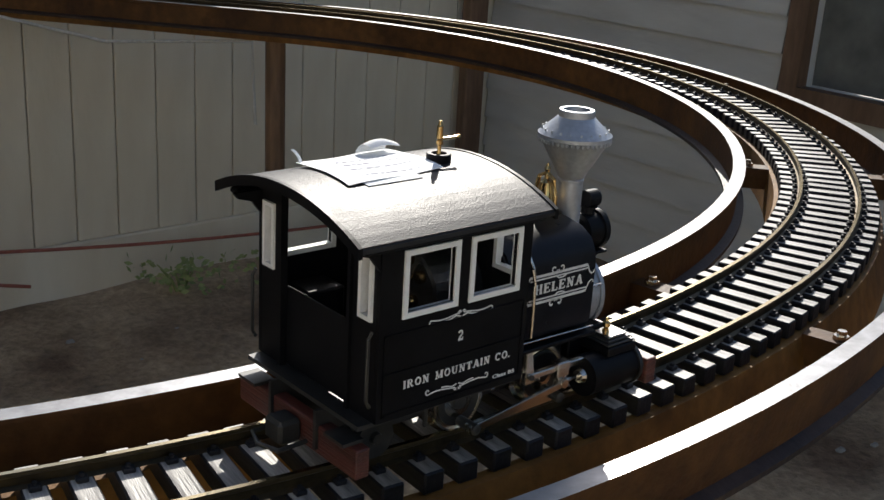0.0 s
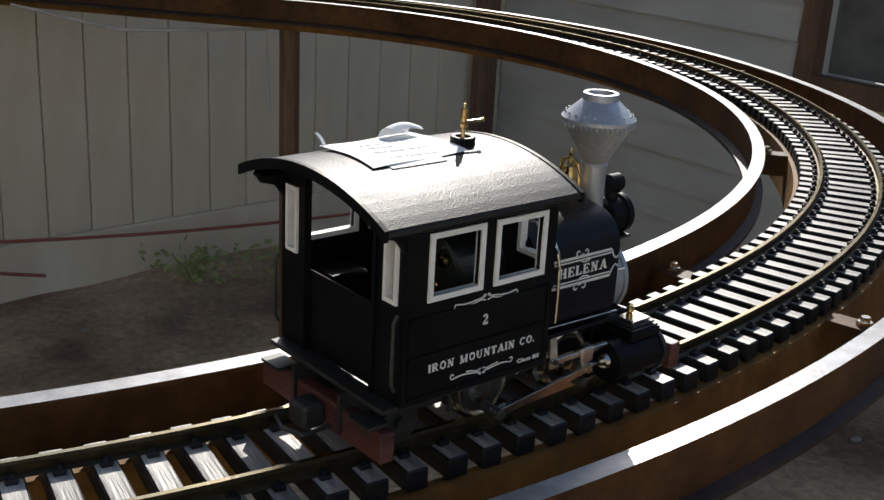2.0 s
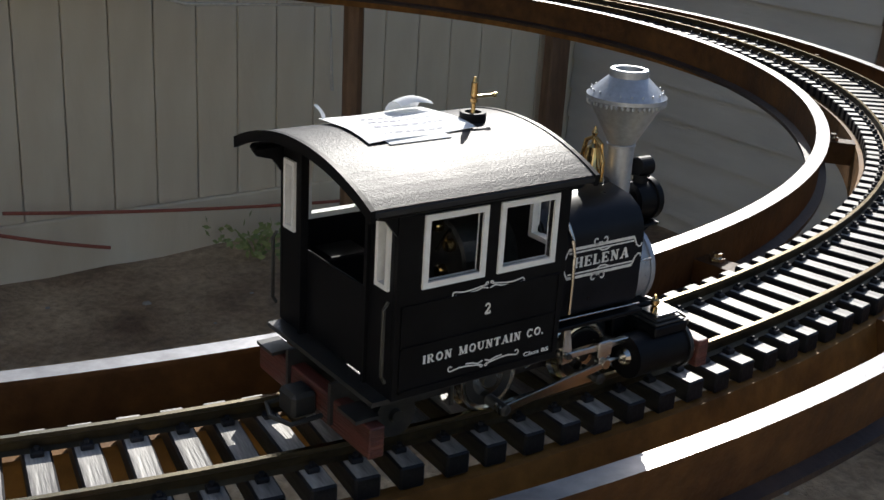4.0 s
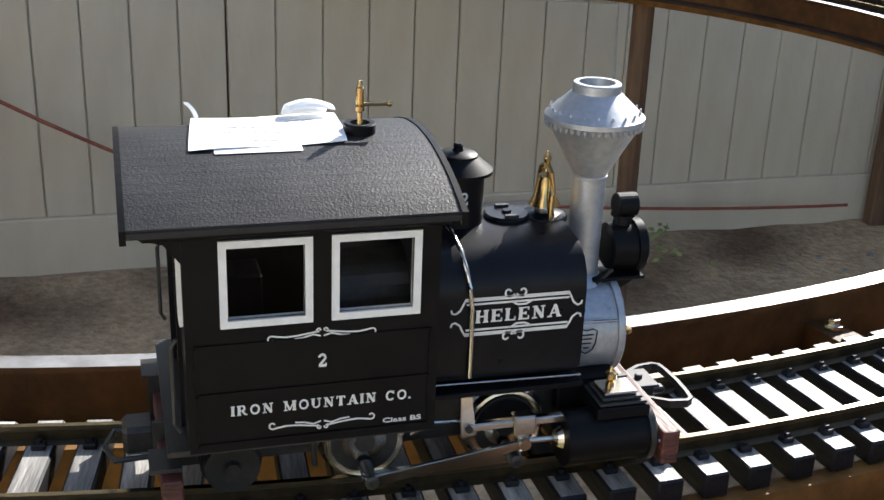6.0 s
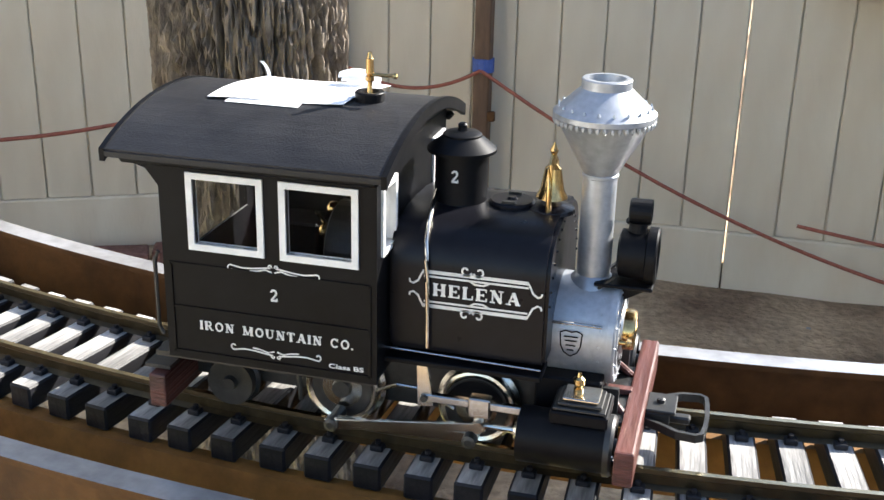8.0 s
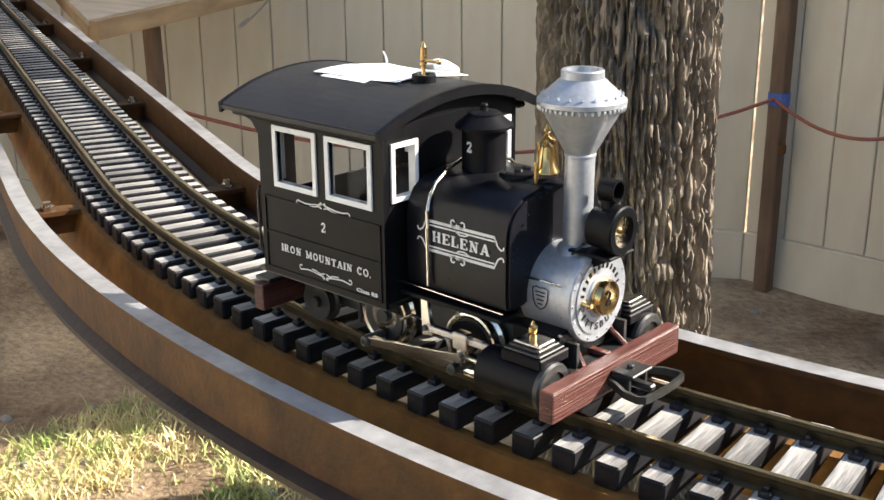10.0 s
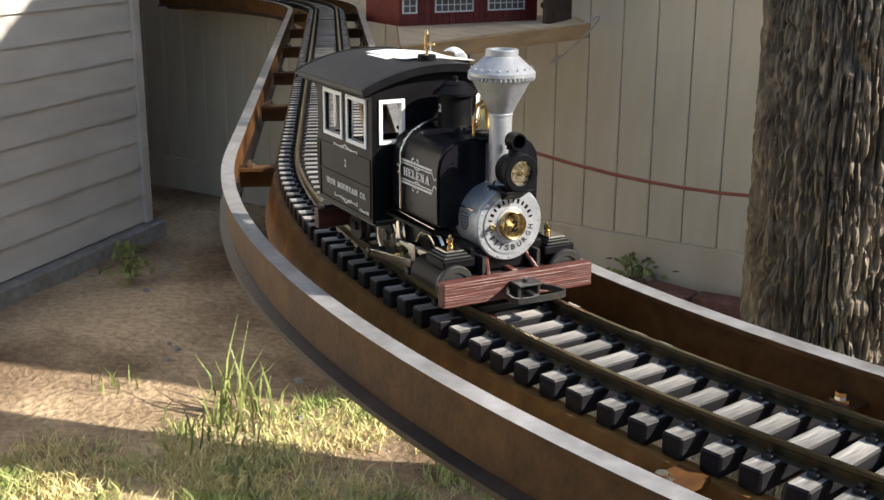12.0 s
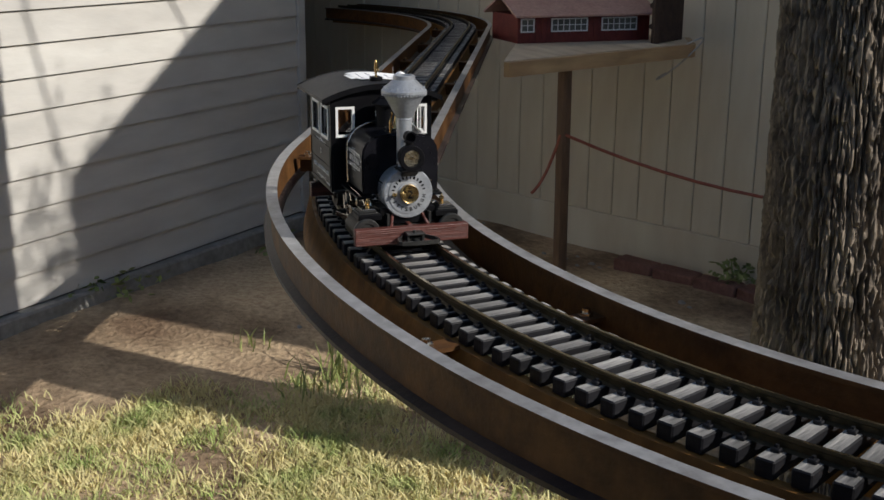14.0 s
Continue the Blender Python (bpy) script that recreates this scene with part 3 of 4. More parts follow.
        strips(lines, 0.00055, f2, LETTER, "scroll_ornament", cab)

# cab front, with a window on each side of the boiler
FRONTWIN = [(-0.0405, -0.024, 0.0755, 0.1015), (0.024, 0.0405, 0.0755, 0.1015)]
cabf = part("cab_front", holed(-0.0428, 0.0428, 0.03, 0.109, [(a + 0.002, b - 0.002, c + 0.002, d - 0.002) for a, b, c, d in FRONTWIN], 0.0065, 0.0085, "x"), BLACK, loco)
for a, b, c, d in FRONTWIN:
    part("window_frame", ring_frame(a, b, c, d, 0.0021, 0.0055, 0.0095, "x"), WHITE, cabf, "white window frame")
    part("pane", box(0.0072, 0.0075, a + 0.002, b - 0.002, c + 0.002, d - 0.002), GLASS, cabf).visible_shadow = False
# cab back: narrow windows either side of an open doorway
BACKWIN = [(-0.0405, -0.0315, 0.0715, 0.1015), (0.0315, 0.0405, 0.0715, 0.1015)]
for i, (a, b, c, d) in enumerate(BACKWIN):
    y0, y1 = (-0.0428, -0.0255) if i == 0 else (0.0255, 0.0428)
    cb = part("cab_back", holed(y0, y1, 0.028, 0.109, [(a + 0.0018, b - 0.0018, c + 0.0018, d - 0.0018)], -0.073, -0.071, "x"), BLACK, loco)
    part("window_frame", ring_frame(a, b, c, d, 0.0019, -0.0742, -0.0702, "x"), WHITE, cb, "white narrow window frame")
    part("door_post", box(-0.0745, -0.071, y1 - 0.001 if i == 0 else y0 - 0.001, y1 + 0.001 if i == 0 else y0 + 0.001, 0.028, 0.1115), BLACK, cb)


def arch(half, edge, crown, n=20):
    """Points of a flat arc over y from -half to half."""
    rise = crown - edge
    r = (half * half + rise * rise) / (2 * rise)
    return [(-half + 2 * half * i / n, crown - r + math.sqrt(r * r - (-half + 2 * half * i / n) ** 2)) for i in range(n + 1)]


EDGE, CROWN = 0.1085, 0.1205
for x in (-0.0728, 0.0066):
    low = [(0.0428, 0.109), (-0.0428, 0.109)] if x > 0 else [(0.0428, 0.109), (0.0245, 0.109)] + arch(0.0245, 0.109, 0.1155, 8)[::-1][1:-1] + [(-0.0245, 0.109), (-0.0428, 0.109)]
    part("gable", prism([(y, z - 0.0032) for y, z in arch(0.0428, 0.1125, CROWN)] + low, x, x + 0.0018), BLACK, loco)
top_arc = arch(0.053, EDGE, CROWN)
roof = part("roof", prism(top_arc + [(y, z - 0.003) for y, z in top_arc[::-1]], -0.09, 0.0135, "x", 0.0006), ROOF, loco, "arched black crackle-painted cab roof")
for x0, x1 in ((-0.0905, -0.0885), (0.0125, 0.0145)):
    part("roof_edge", prism([(y * 1.004, z + 0.0004) for y, z in top_arc] + [(y * 1.0, z - 0.0042) for y, z in top_arc[::-1]], x0, x1), BLACK, roof)
for side in (-1, 1):
    part("eave", box(-0.085, 0.0105, min(side * 0.0452, side * 0.0505), max(side * 0.0452, side * 0.0505), 0.1035, 0.1065, 0.001), BLACK, roof)
    part("bracket", prism([(-0.073, 0.094), (-0.073, 0.1052), (-0.087, 0.1052), (-0.085, 0.1025), (-0.078, 0.1005)], side * 0.0434 - 0.001, side * 0.0434 + 0.001, "y"), BLACK, roof)
# whistle on its round base
part("whistle_base", lathe([(0.1188, 0.0056), (0.1236, 0.0056), (0.124, 0.0052), (0.124, 0.0035), (0.1225, 0.003)], (-0.009, 0, 0)), BLACK, loco)
wh = part("whistle", lathe([(0.1225, 0.0016), (0.125, 0.0009), (0.1275, 0.0009), (0.128, 0.0016), (0.1295, 0.0016), (0.13, 0.001), (0.1305, 0.0016), (0.136, 0.0014), (0.1365, 0.001), (0.1385, 0.0007)], (-0.009, 0, 0), seg=16), BRASS, loco, "brass whistle", True)
part("whistle_lever", tube([(-0.009, 0, 0.1302), (-0.002, -0.0006, 0.1303), (0.0005, -0.0008, 0.1304)], 0.0007, 8), BRASS, wh)
part("lever_knob", lathe([(-0.001, 0.0004), (-0.0005, 0.0011), (0.0006, 0.0011), (0.001, 0.0004)], (0.001, -0.0008, 0.1304), "x", 12), BRASS, wh)

# cab floor, backhead and its fittings
part("cab_floor", box(-0.08, 0.0065, -0.0425, 0.0425, 0.026, 0.028), GEAR, loco)
# black panel fills the lower doorway in place of the cab's dark inside
part("dark_doorway_panel", box(-0.0715, -0.0705, -0.0243, 0.0243, 0.0285, 0.066, 0.0004), BLACK, loco, "black panel added for the dark lower doorway")
bh = part("backhead", lathe([(-0.022, 0.017), (-0.021, 0.0185), (0.006, 0.0185)], (0, 0, 0.062), "x", 28), GEAR, loco)
for y, z in ((-0.009, 0.071), (0.008, 0.07), (0.0, 0.077), (-0.004, 0.058), (0.011, 0.058)):
    part("gauge", lathe([(-0.0255, 0.0022), (-0.0245, 0.0028), (-0.022, 0.0028)], (0, y, z), "x", 16), BRASS, bh)
part("regulator_lever", tube([(-0.0235, 0, 0.066), (-0.026, -0.012, 0.079)], 0.0009, 8), STEEL, bh)
part("water_tank", box(-0.06, -0.04, 0.024, 0.042, 0.028, 0.06, 0.001), BLACK, loco)

# saddle tank
side_profile = [(0.0318, 0.0375), (0.0325, 0.045), (0.0325, 0.0695), (0.0314, 0.0755), (0.028, 0.0808), (0.0215, 0.0846), (0.0105, 0.0864), (0.0, 0.0867)]
tank = part("saddle_tank", prism(side_profile + [(-y, z) for y, z in side_profile[-2::-1]], 0.0088, 0.0665, "x", 0.0013), TANK, loco, "black saddle tank lettered in white", True)
for side in (-1, 1):
    sgn = 1 if side < 0 else -1
    face = Matrix(((sgn, 0, 0, 0.0405), (0, 0, side, side * 0.03265), (0, 1, 0, 0), (0, 0, 0, 1)))
    capitals("name_lettering", "HELENA", 0.0047, 0.0325, LETTER, tank, face @ Matrix.Translation((0.0005, 0.0603, 0)))
    lines = []
    for f in (1, -1):
        zc = 0.0626 + f * 0.0062
        lines += [[(-0.019, zc), (0.019, zc)], [(-0.019, zc + f * 0.0006), (0.019, zc + f * 0.0006)], [(-0.0185, zc - f * 0.0014), (0.019, zc - f * 0.0014)]]
        for sx in (-1, 1):
            lines.append([(sx * a, zc - f * b) for a, b in [(0.0188, -0.0004), (0.0197, 0.0012), (0.0207, 0.0034), (0.0224, 0.0046), (0.0236, 0.0042), (0.0239, 0.003)]])
            lines.append([(sx * a - 0.001, zc + f * (b + 0.0006)) for a, b in spiral(0.0024, 0.0017, 0.0022, 0.0005, 200, 520, 14)])
        lines.append([(-0.002, zc - f * 0.0014), (0.0, zc - f * 0.0026), (0.003, zc - f * 0.0026), (0.005, zc - f * 0.0016)])
    for line in lines:
        strips([line], 0.0007, face, LETTER, "painted_line", tank)
    # bright steam pipe over the tank side
    pipe = [(0.019, side * 0.006, 0.0905), (0.0204, side * 0.0175, 0.0882), (0.0213, side * 0.0255, 0.0845), (0.0221, side * 0.0305, 0.0795), (0.0229, side * 0.0333, 0.0735), (0.0235, side * 0.0342, 0.066), (0.0238, side * 0.0342, 0.053), (0.0238, side * 0.034, 0.0402)]
    part("steam_pipe", tube(pipe, 0.00085, 10), STEEL, loco, "bright bent steam pipe", True)
    part("control_rod", tube([(0.0085, side * 0.0342, 0.0384), (0.0655, side * 0.0342, 0.0372)], 0.00045, 8), STEEL, loco)
rv = bmesh.new()
for i in range(18):
    a = math.pi * (0.08 + 0.84 * i / 17)
    lathe([(0.0664, 0.0006), (0.0672, 0.0003)], (0, 0.031 * math.cos(a), 0.052 + 0.033 * math.sin(a)), "x", 8, rv)
part("rivet_row", rv, TANK, tank)
part("filler_hatch", lathe([(0.0855, 0.0085), (0.0875, 0.0085), (0.0882, 0.0078), (0.0882, 0.002), (0.0892, 0.0015)], (0.046, 0, 0), seg=28), TANK, loco)
for y in (-0.006, 0.006):
    part("hatch_lug", box(0.0435, 0.0485, y - 0.0008, y + 0.0008, 0.0882, 0.0892), GEAR, loco)
# steam dome
dome = part("steam_dome", lathe([(0.082, 0.0125), (0.0845, 0.0104), (0.087, 0.0098), (0.1045, 0.0098), (0.105, 0.0128), (0.1062, 0.0128), (0.1105, 0.0072), (0.1112, 0.0072), (0.1118, 0.0064), (0.1124, 0.002), (0.1135, 0.0016), (0.1145, 0.0018), (0.1152, 0.0012)], (0.0265, 0, 0), seg=40), BLACK, loco, "black steam dome", True)
capitals("number", "2", 0.0046, 0.0036, LETTER, dome, Matrix.Translation((0.0265, -0.0099, 0.0953)) @ pose(0, 0, 0, 90, 0, 0), 0.0003)
# bell in its brass yoke
bell = part("bell", lathe([(0.0905, 0.0058), (0.0912, 0.0056), (0.0935, 0.0044), (0.098, 0.0036), (0.1015, 0.003), (0.1032, 0.0012), (0.107, 0.0009)], (0.0605, 0, 0), seg=28), BRASS, loco, "brass bell in a yoke", True)
part("bell_yoke", tube([(0.0605, -0.0068, 0.0862), (0.0605, -0.0068, 0.096), (0.0605, -0.005, 0.1035), (0.0605, 0, 0.1062), (0.0605, 0.005, 0.1035), (0.0605, 0.0068, 0.096), (0.0605, 0.0068, 0.0862)], 0.0011, 10), BRASS, bell)
part("bell_finial", lathe([(0.106, 0.0008), (0.108, 0.0016), (0.1095, 0.0008), (0.111, 0.0004)], (0.0605, 0, 0), seg=12), BRASS, bell)
part("bell_base", lathe([(0.0855, 0.009), (0.0868, 0.0085), (0.088, 0.004)], (0.0605, 0, 0), seg=20), TANK, bell)

# boiler, smokebox and its door
part("boiler", lathe([(0.0, 0.0185), (0.064, 0.0185)], (0, 0, 0.042), "x", 40), BLACK, loco, "", True)
sm = part("smokebox", lathe([(0.0625, 0.0195), (0.0862, 0.0195)], (0, 0, 0.042), "x", 56), SILVER, loco, "silver painted smokebox", True)
part("door_ring", lathe([(0.0862, 0.0206), (0.0885, 0.0206), (0.0892, 0.02), (0.0892, 0.0098), (0.0905, 0.0092), (0.0908, 0.006)], (0, 0, 0.042), "x", 56), SILVER, sm, "", True)
rv = bmesh.new()
for i in range(16):
    a = 2 * math.pi * i / 16
    lathe([(0.0891, 0.0006), (0.0898, 0.0003)], (0, 0.0188 * math.cos(a), 0.042 + 0.0188 * math.sin(a)), "x", 8, rv)
for i in range(20):
    a = 2 * math.pi * i / 20
    for x in (0.0655, 0.0835):
        lathe([(0.0, 0.0005), (0.0004, 0.0003)], (0, 0, 0), "z", 6, rv)
        for v in list(rv.verts)[-12:]:
            v.co = Matrix.Translation((x, 0, 0.042)) @ Matrix.Rotation(a, 4, "X") @ (v.co + Vector((0, 0, 0.0194)))
part("door_bolts", rv, SILVER, sm)
# town name round the foot of the door, and the rest of the worn ring of writing as bars
for i, ch in enumerate("PITTSBURGH"):
    a = radians(192 + 156 * i / 9)
    up = Matrix(((0, 0, 1), (-math.sin(a), -math.cos(a), 0), (math.cos(a), -math.sin(a), 0))).to_4x4()
    up.translation = (0.08995, 0.0146 * math.cos(a), 0.042 + 0.0146 * math.sin(a))
    words("letter", ch, 0.0043, 0.0011 if ch == "I" else 0.0025, GEAR, sm, up, 0.00012)
rv = bmesh.new()
for i in range(26):
    a = 2 * math.pi * (i + 0.5) / 26
    if i in (6, 19) or abs(a - math.pi) < radians(86):
        continue
    wide = 0.0008 + 0.0006 * ((i * 7) % 5) / 4
    box(-wide, wide, -0.0001, 0.0001, -0.0009, 0.0009, bm=rv)
    for v in list(rv.verts)[-8:]:
        x, y, z = v.co
        v.co = Vector((0.0899 + y, 0, 0.042)) + Matrix.Rotation(a, 3, "X") @ Vector((0, x * 0.62, z * 1.35 + 0.0132))
part("door_writing", rv, BLACK, sm)
part("door_face", lathe([(0.0892, 0.0165), (0.08985, 0.0165)], (0, 0, 0.042), "x", 48), SILVER, sm, "pale lettered ring")
npl = part("number_plate", lathe([(0.0905, 0.0078), (0.0935, 0.0078), (0.0948, 0.0072), (0.0942, 0.006), (0.0941, 0.0005)], (0, 0, 0.042), "x", 40), BRASS, loco, "round brass number plate", True)
capitals("number", "2", 0.0062, 0.0048, BLACK, npl, Matrix(((0, 0, 1, 0.0942), (1, 0, 0, 0.0), (0, 1, 0, 0.0389), (0, 0, 0, 1))))
part("latch_knob", lathe([(0.09, 0.0012), (0.0925, 0.0008), (0.093, 0.0018), (0.0945, 0.0012)], (0, -0.0125, 0.042), "x", 14), BRASS, sm)
for side in (-1, 1):
    mm = Matrix(((1, 0, 0, 0.0735), (0, 0, side, side * 0.01965), (0, 1, 0, 0.0425), (0, 0, 0, 1)))
    shield = [(-0.004, 0.004), (-0.002, 0.005), (0, 0.0044), (0.002, 0.005), (0.004, 0.004), (0.0036, -0.001), (0.0024, -0.0036), (0, -0.005), (-0.0024, -0.0036), (-0.0036, -0.001), (-0.004, 0.004)]
    strips([shield] + [[(-w, h), (w, h)] for w, h in ((0.0026, 0.0026), (0.0022, 0.001), (0.0018, -0.0008), (0.0012, -0.0026))], 0.0005, mm, BLACK, "builder_badge", sm)

# balloon stack
stack = part("chimney", lathe([(0.058, 0.0098), (0.0615, 0.0082), (0.0632, 0.0062), (0.1, 0.0062), (0.1003, 0.0066), (0.1012, 0.0066), (0.1015, 0.0062), (0.1215, 0.0172), (0.122, 0.0182), (0.1238, 0.0182), (0.1242, 0.0176), (0.1318, 0.0094), (0.1322, 0.0088), (0.1352, 0.0088), (0.1356, 0.0084), (0.1356, 0.0066), (0.128, 0.006)], (0.0775, 0, 0), seg=56), SILVER, loco, "silver balloon smoke stack with riveted flange", True)
rv = bmesh.new()
for i in range(44):
    a = 2 * math.pi * i / 44
    c, s = math.cos(a), math.sin(a)
    lathe([(0.1195, 0.0003), (0.1203, 0.0008), (0.1214, 0.0008), (0.122, 0.0003)], (0.0775 + 0.0174 * c, 0.0174 * s, 0), "z", 6, rv)
for i in range(20):
    a = 2 * math.pi * i / 20
    lathe([(0.1255, 0.0006), (0.1266, 0.0003)], (0.0775 + 0.0163 * math.cos(a), 0.0163 * math.sin(a), 0), "z", 6, rv)
part("stack_rivets", rv, SILVER, stack)
part("stack_mouth", lathe([(0.1296, 0.0061), (0.1298, 0.0061)], (0.0775, 0, 0), seg=24), GEAR, stack)

# headlight on its bracket
hl = part("headlight", lathe([(0.0862, 0.0068), (0.087, 0.0088), (0.0962, 0.0094), (0.0966, 0.0104), (0.0998, 0.0104), (0.1004, 0.0098), (0.1004, 0.0068), (0.0975, 0.0066)], (0, 0, 0.0722), "x", 36), BLACK, loco, "black drum headlight", True)
part("reflector", lathe([(0.0982, 0.0067), (0.0976, 0.005), (0.0966, 0.0028), (0.0963, 0.0006)], (0, 0, 0.0722), "x", 28), LENS, hl)
part("bulb", lathe([(0.0965, 0.0012), (0.0985, 0.0016), (0.0992, 0.0008)], (0, 0, 0.0722), "x", 14), BRASS, hl)
part("lamp_chimney", lathe([(0.081, 0.0036), (0.0838, 0.0032), (0.0842, 0.0046), (0.085, 0.0046)], (0.0925, 0, 0), seg=20), BLACK, hl)
part("chimney_hood", lathe([(-0.0035, 0.004), (-0.003, 0.0046), (0.0045, 0.0046), (0.0045, 0.0038), (-0.001, 0.0036)], (0.0925, 0, 0.0885), "x", 24), BLACK, hl)
part("lamp_shelf", box(0.079, 0.1, -0.009, 0.009, 0.0612, 0.0626, 0.0004), BLACK, hl)
part("lamp_bracket", prism([(0.0865, 0.054), (0.0985, 0.0612), (0.08, 0.0612), (0.08, 0.056)], -0.006, 0.006, "y"), BLACK, hl)

# running boards, valve chests, cylinders
for side in (-1, 1):
    def sy(a, b):
        return tuple(sorted((side * a, side * b)))

    part("running_board", box(0.0085, 0.066, *sy(0.022, 0.0365), 0.0335, 0.0355, 0.0004), BLACK, loco)
    ch = part("valve_chest", box(0.066, 0.0865, *sy(0.0225, 0.042), 0.0215, 0.0262, 0.0006), BLACK, loco)
    for i, (dz, gr) in enumerate(((0.0262, 0.0), (0.0276, 0.0014), (0.029, 0.0028))):
        part("chest_plate", box(0.067 + gr, 0.0855 - gr, *sy(0.0245 + gr, 0.041 - gr), dz + 0.0002, dz + 0.0013, 0.0003), STEEL if i == 2 else GEAR, ch)
    part("oil_cup", lathe([(0.0302, 0.0018), (0.0314, 0.0018), (0.0318, 0.001), (0.033, 0.0021), (0.035, 0.0021), (0.0358, 0.001), (0.0374, 0.0006)], (0.0745, side * 0.0315, 0), seg=16), BRASS, ch, "brass oil cup", True)
    cyl = part("cylinder", lathe([(0.0565, 0.0102), (0.0875, 0.0102)], (0, side * 0.0355, 0.0125), "x", 32), BLACK, loco, "", True)
    part("cylinder_cover", lathe([(0.0875, 0.0112), (0.0895, 0.0112), (0.0905, 0.0104), (0.0905, 0.0075), (0.0895, 0.007), (0.0895, 0.003), (0.0915, 0.0026), (0.092, 0.001)], (0, side * 0.0355, 0.0125), "x", 32), GEAR, cyl, "", True)
    part("drain_cock", tube([(0.0885, side * 0.043, 0.013), (0.0925, side * 0.045, 0.012)], 0.0009, 8), STEEL, cyl)
    ch.location.x, cyl.location.x = 0.0045, 0.003
    # wheels
    for x, r in ((0.041, 0.0145), (-0.0115, 0.0145)):
        wheel = part("driving_wheel", lathe([(side * 0.0205, r + 0.0016), (side * 0.0215, r + 0.0016), (side * 0.0225, r), (side * 0.0265, r), (side * 0.0268, r - 0.001), (side * 0.0262, r - 0.0026)], (x, 0, r), "y", 36), STEEL, loco, "", True)
        part("wheel_centre", lathe([(side * 0.024, r - 0.0026), (side * 0.0266, r - 0.0026), (side * 0.0258, 0.004), (side * 0.028, 0.0034)], (x, 0, r), "y", 28), GEAR, wheel)
        part("counterweight", prism([((r - 0.003) * math.cos(a), (r - 0.003) * math.sin(a)) for a in [0.3 + 0.25 * i for i in range(11)]], *sy(0.0264, 0.0275), "y"), BLACK, wheel).location = (x, 0, r)
    part("trailing_wheel", lathe([(side * 0.0205, 0.0108), (side * 0.0215, 0.0108), (side * 0.0225, 0.0095), (side * 0.0265, 0.0095), (side * 0.0258, 0.003), (side * 0.028, 0.0025)], (-0.058, 0, 0.0095), "y", 28), GEAR, loco, "", True)

    def bar(name, p0, p1, h0, h1, y, t, mat, parent=None):
        a, b = Vector(p0), Vector(p1)
        d = (b - a).normalized()
        n = Vector((-d.y, d.x))
        o = [a - d * h0 * 0.6 + n * h0 / 2, a - d * h0 * 0.6 - n * h0 / 2, b + d * h1 * 0.6 - n * h1 / 2, b + d * h1 * 0.6 + n * h1 / 2]
        return part(name, prism([tuple(v) for v in o], *sy(y, y + t), "y", 0.0003), mat, parent or loco)

    gearset = part("slide_bar", box(0.0225, 0.06, *sy(0.0335, 0.0365), 0.0195, 0.0225, 0.0004), STEEL, loco, "pale steel slide bar")
    bar("slide_bracket", (0.0238, 0.021), (0.0226, 0.033), 0.006, 0.0036, 0.0335, 0.0024, STEEL, gearset)
    part("bracket_pin", lathe([(side * 0.0355, 0.0016), (side * 0.0375, 0.0013)], (0.0238, 0, 0.021), "y", 14), GEAR, gearset)
    xh = part("crosshead", box(0.0405, 0.0485, *sy(0.0325, 0.0378), 0.0165, 0.0242, 0.0005), STEEL, loco, "steel crosshead block")
    part("piston_rod", tube([(0.046, side * 0.0352, 0.0128), (0.062, side * 0.0352, 0.0125)], 0.0012, 12), STEEL, loco)
    part("crosshead_pin", lathe([(side * 0.034, 0.0026), (side * 0.0395, 0.0022)], (0.0445, 0, 0.0135), "y", 16), STEEL, xh)
    part("crosshead_drop", box(0.0422, 0.0468, *sy(0.034, 0.037), 0.0105, 0.0168, 0.0004), STEEL, xh)
    mr = bar("main_rod", (0.0445, 0.0135), (-0.0115, 0.0055), 0.0032, 0.0044, 0.0372, 0.0018, STEEL)
    sr = bar("side_rod", (0.0415, 0.0072), (-0.0115, 0.0055), 0.0042, 0.0042, 0.0345, 0.0018, STEEL)
    for x, z in ((0.0415, 0.0072), (-0.0115, 0.0055)):
        part("crank_pin", lathe([(side * 0.028, 0.0026), (side * 0.0398, 0.0026), (side * 0.0402, 0.0014)], (x, 0, z), "y", 16), GEAR, loco)
    part("valve_rod", tube([(0.004, side * 0.031, 0.018), (0.012, side * 0.032, 0.0225), (0.022, side * 0.032, 0.0222), (0.034, side * 0.032, 0.016)], 0.0008, 8), STEEL, loco)
    part("brake_hanger", tube([(-0.03, side * 0.0245, 0.026), (-0.029, side * 0.0245, 0.006)], 0.0011, 8), GEAR, loco)
    part("frame_plate", box(-0.084, 0.092, *sy(0.0165, 0.0185), 0.008, 0.026), GEAR, loco)
    for x in (-0.0115, 0.041):
        part("spring", box(x - 0.009, x + 0.009, *sy(0.019, 0.0205), 0.0262, 0.029, 0.0006), GEAR, loco)
    # slanting stays from smokebox to the front beam
    part("front_stay", tube([(0.084, side * 0.012, 0.0255), (0.0955, side * 0.0165, 0.0135)], 0.0014, 8), REDWOOD, loco, "dark red stay bar")
for side in (-1, 1):
    part("lamp_stay", tube([(0.079, side * 0.0075, 0.0585), (0.0865, side * 0.0085, 0.066)], 0.0007, 8), GEAR, loco)
    part("handrail", tube([(0.0665, side * 0.0205, 0.0505), (0.0745, side * 0.0212, 0.051), (0.0845, side * 0.0205, 0.0505)], 0.0006, 8), STEEL, loco)
    part("gland", lathe([(0.0575, 0.0032), (0.06, 0.0045)], (0, side * 0.0352, 0.0125), "x", 16), STEEL, loco)
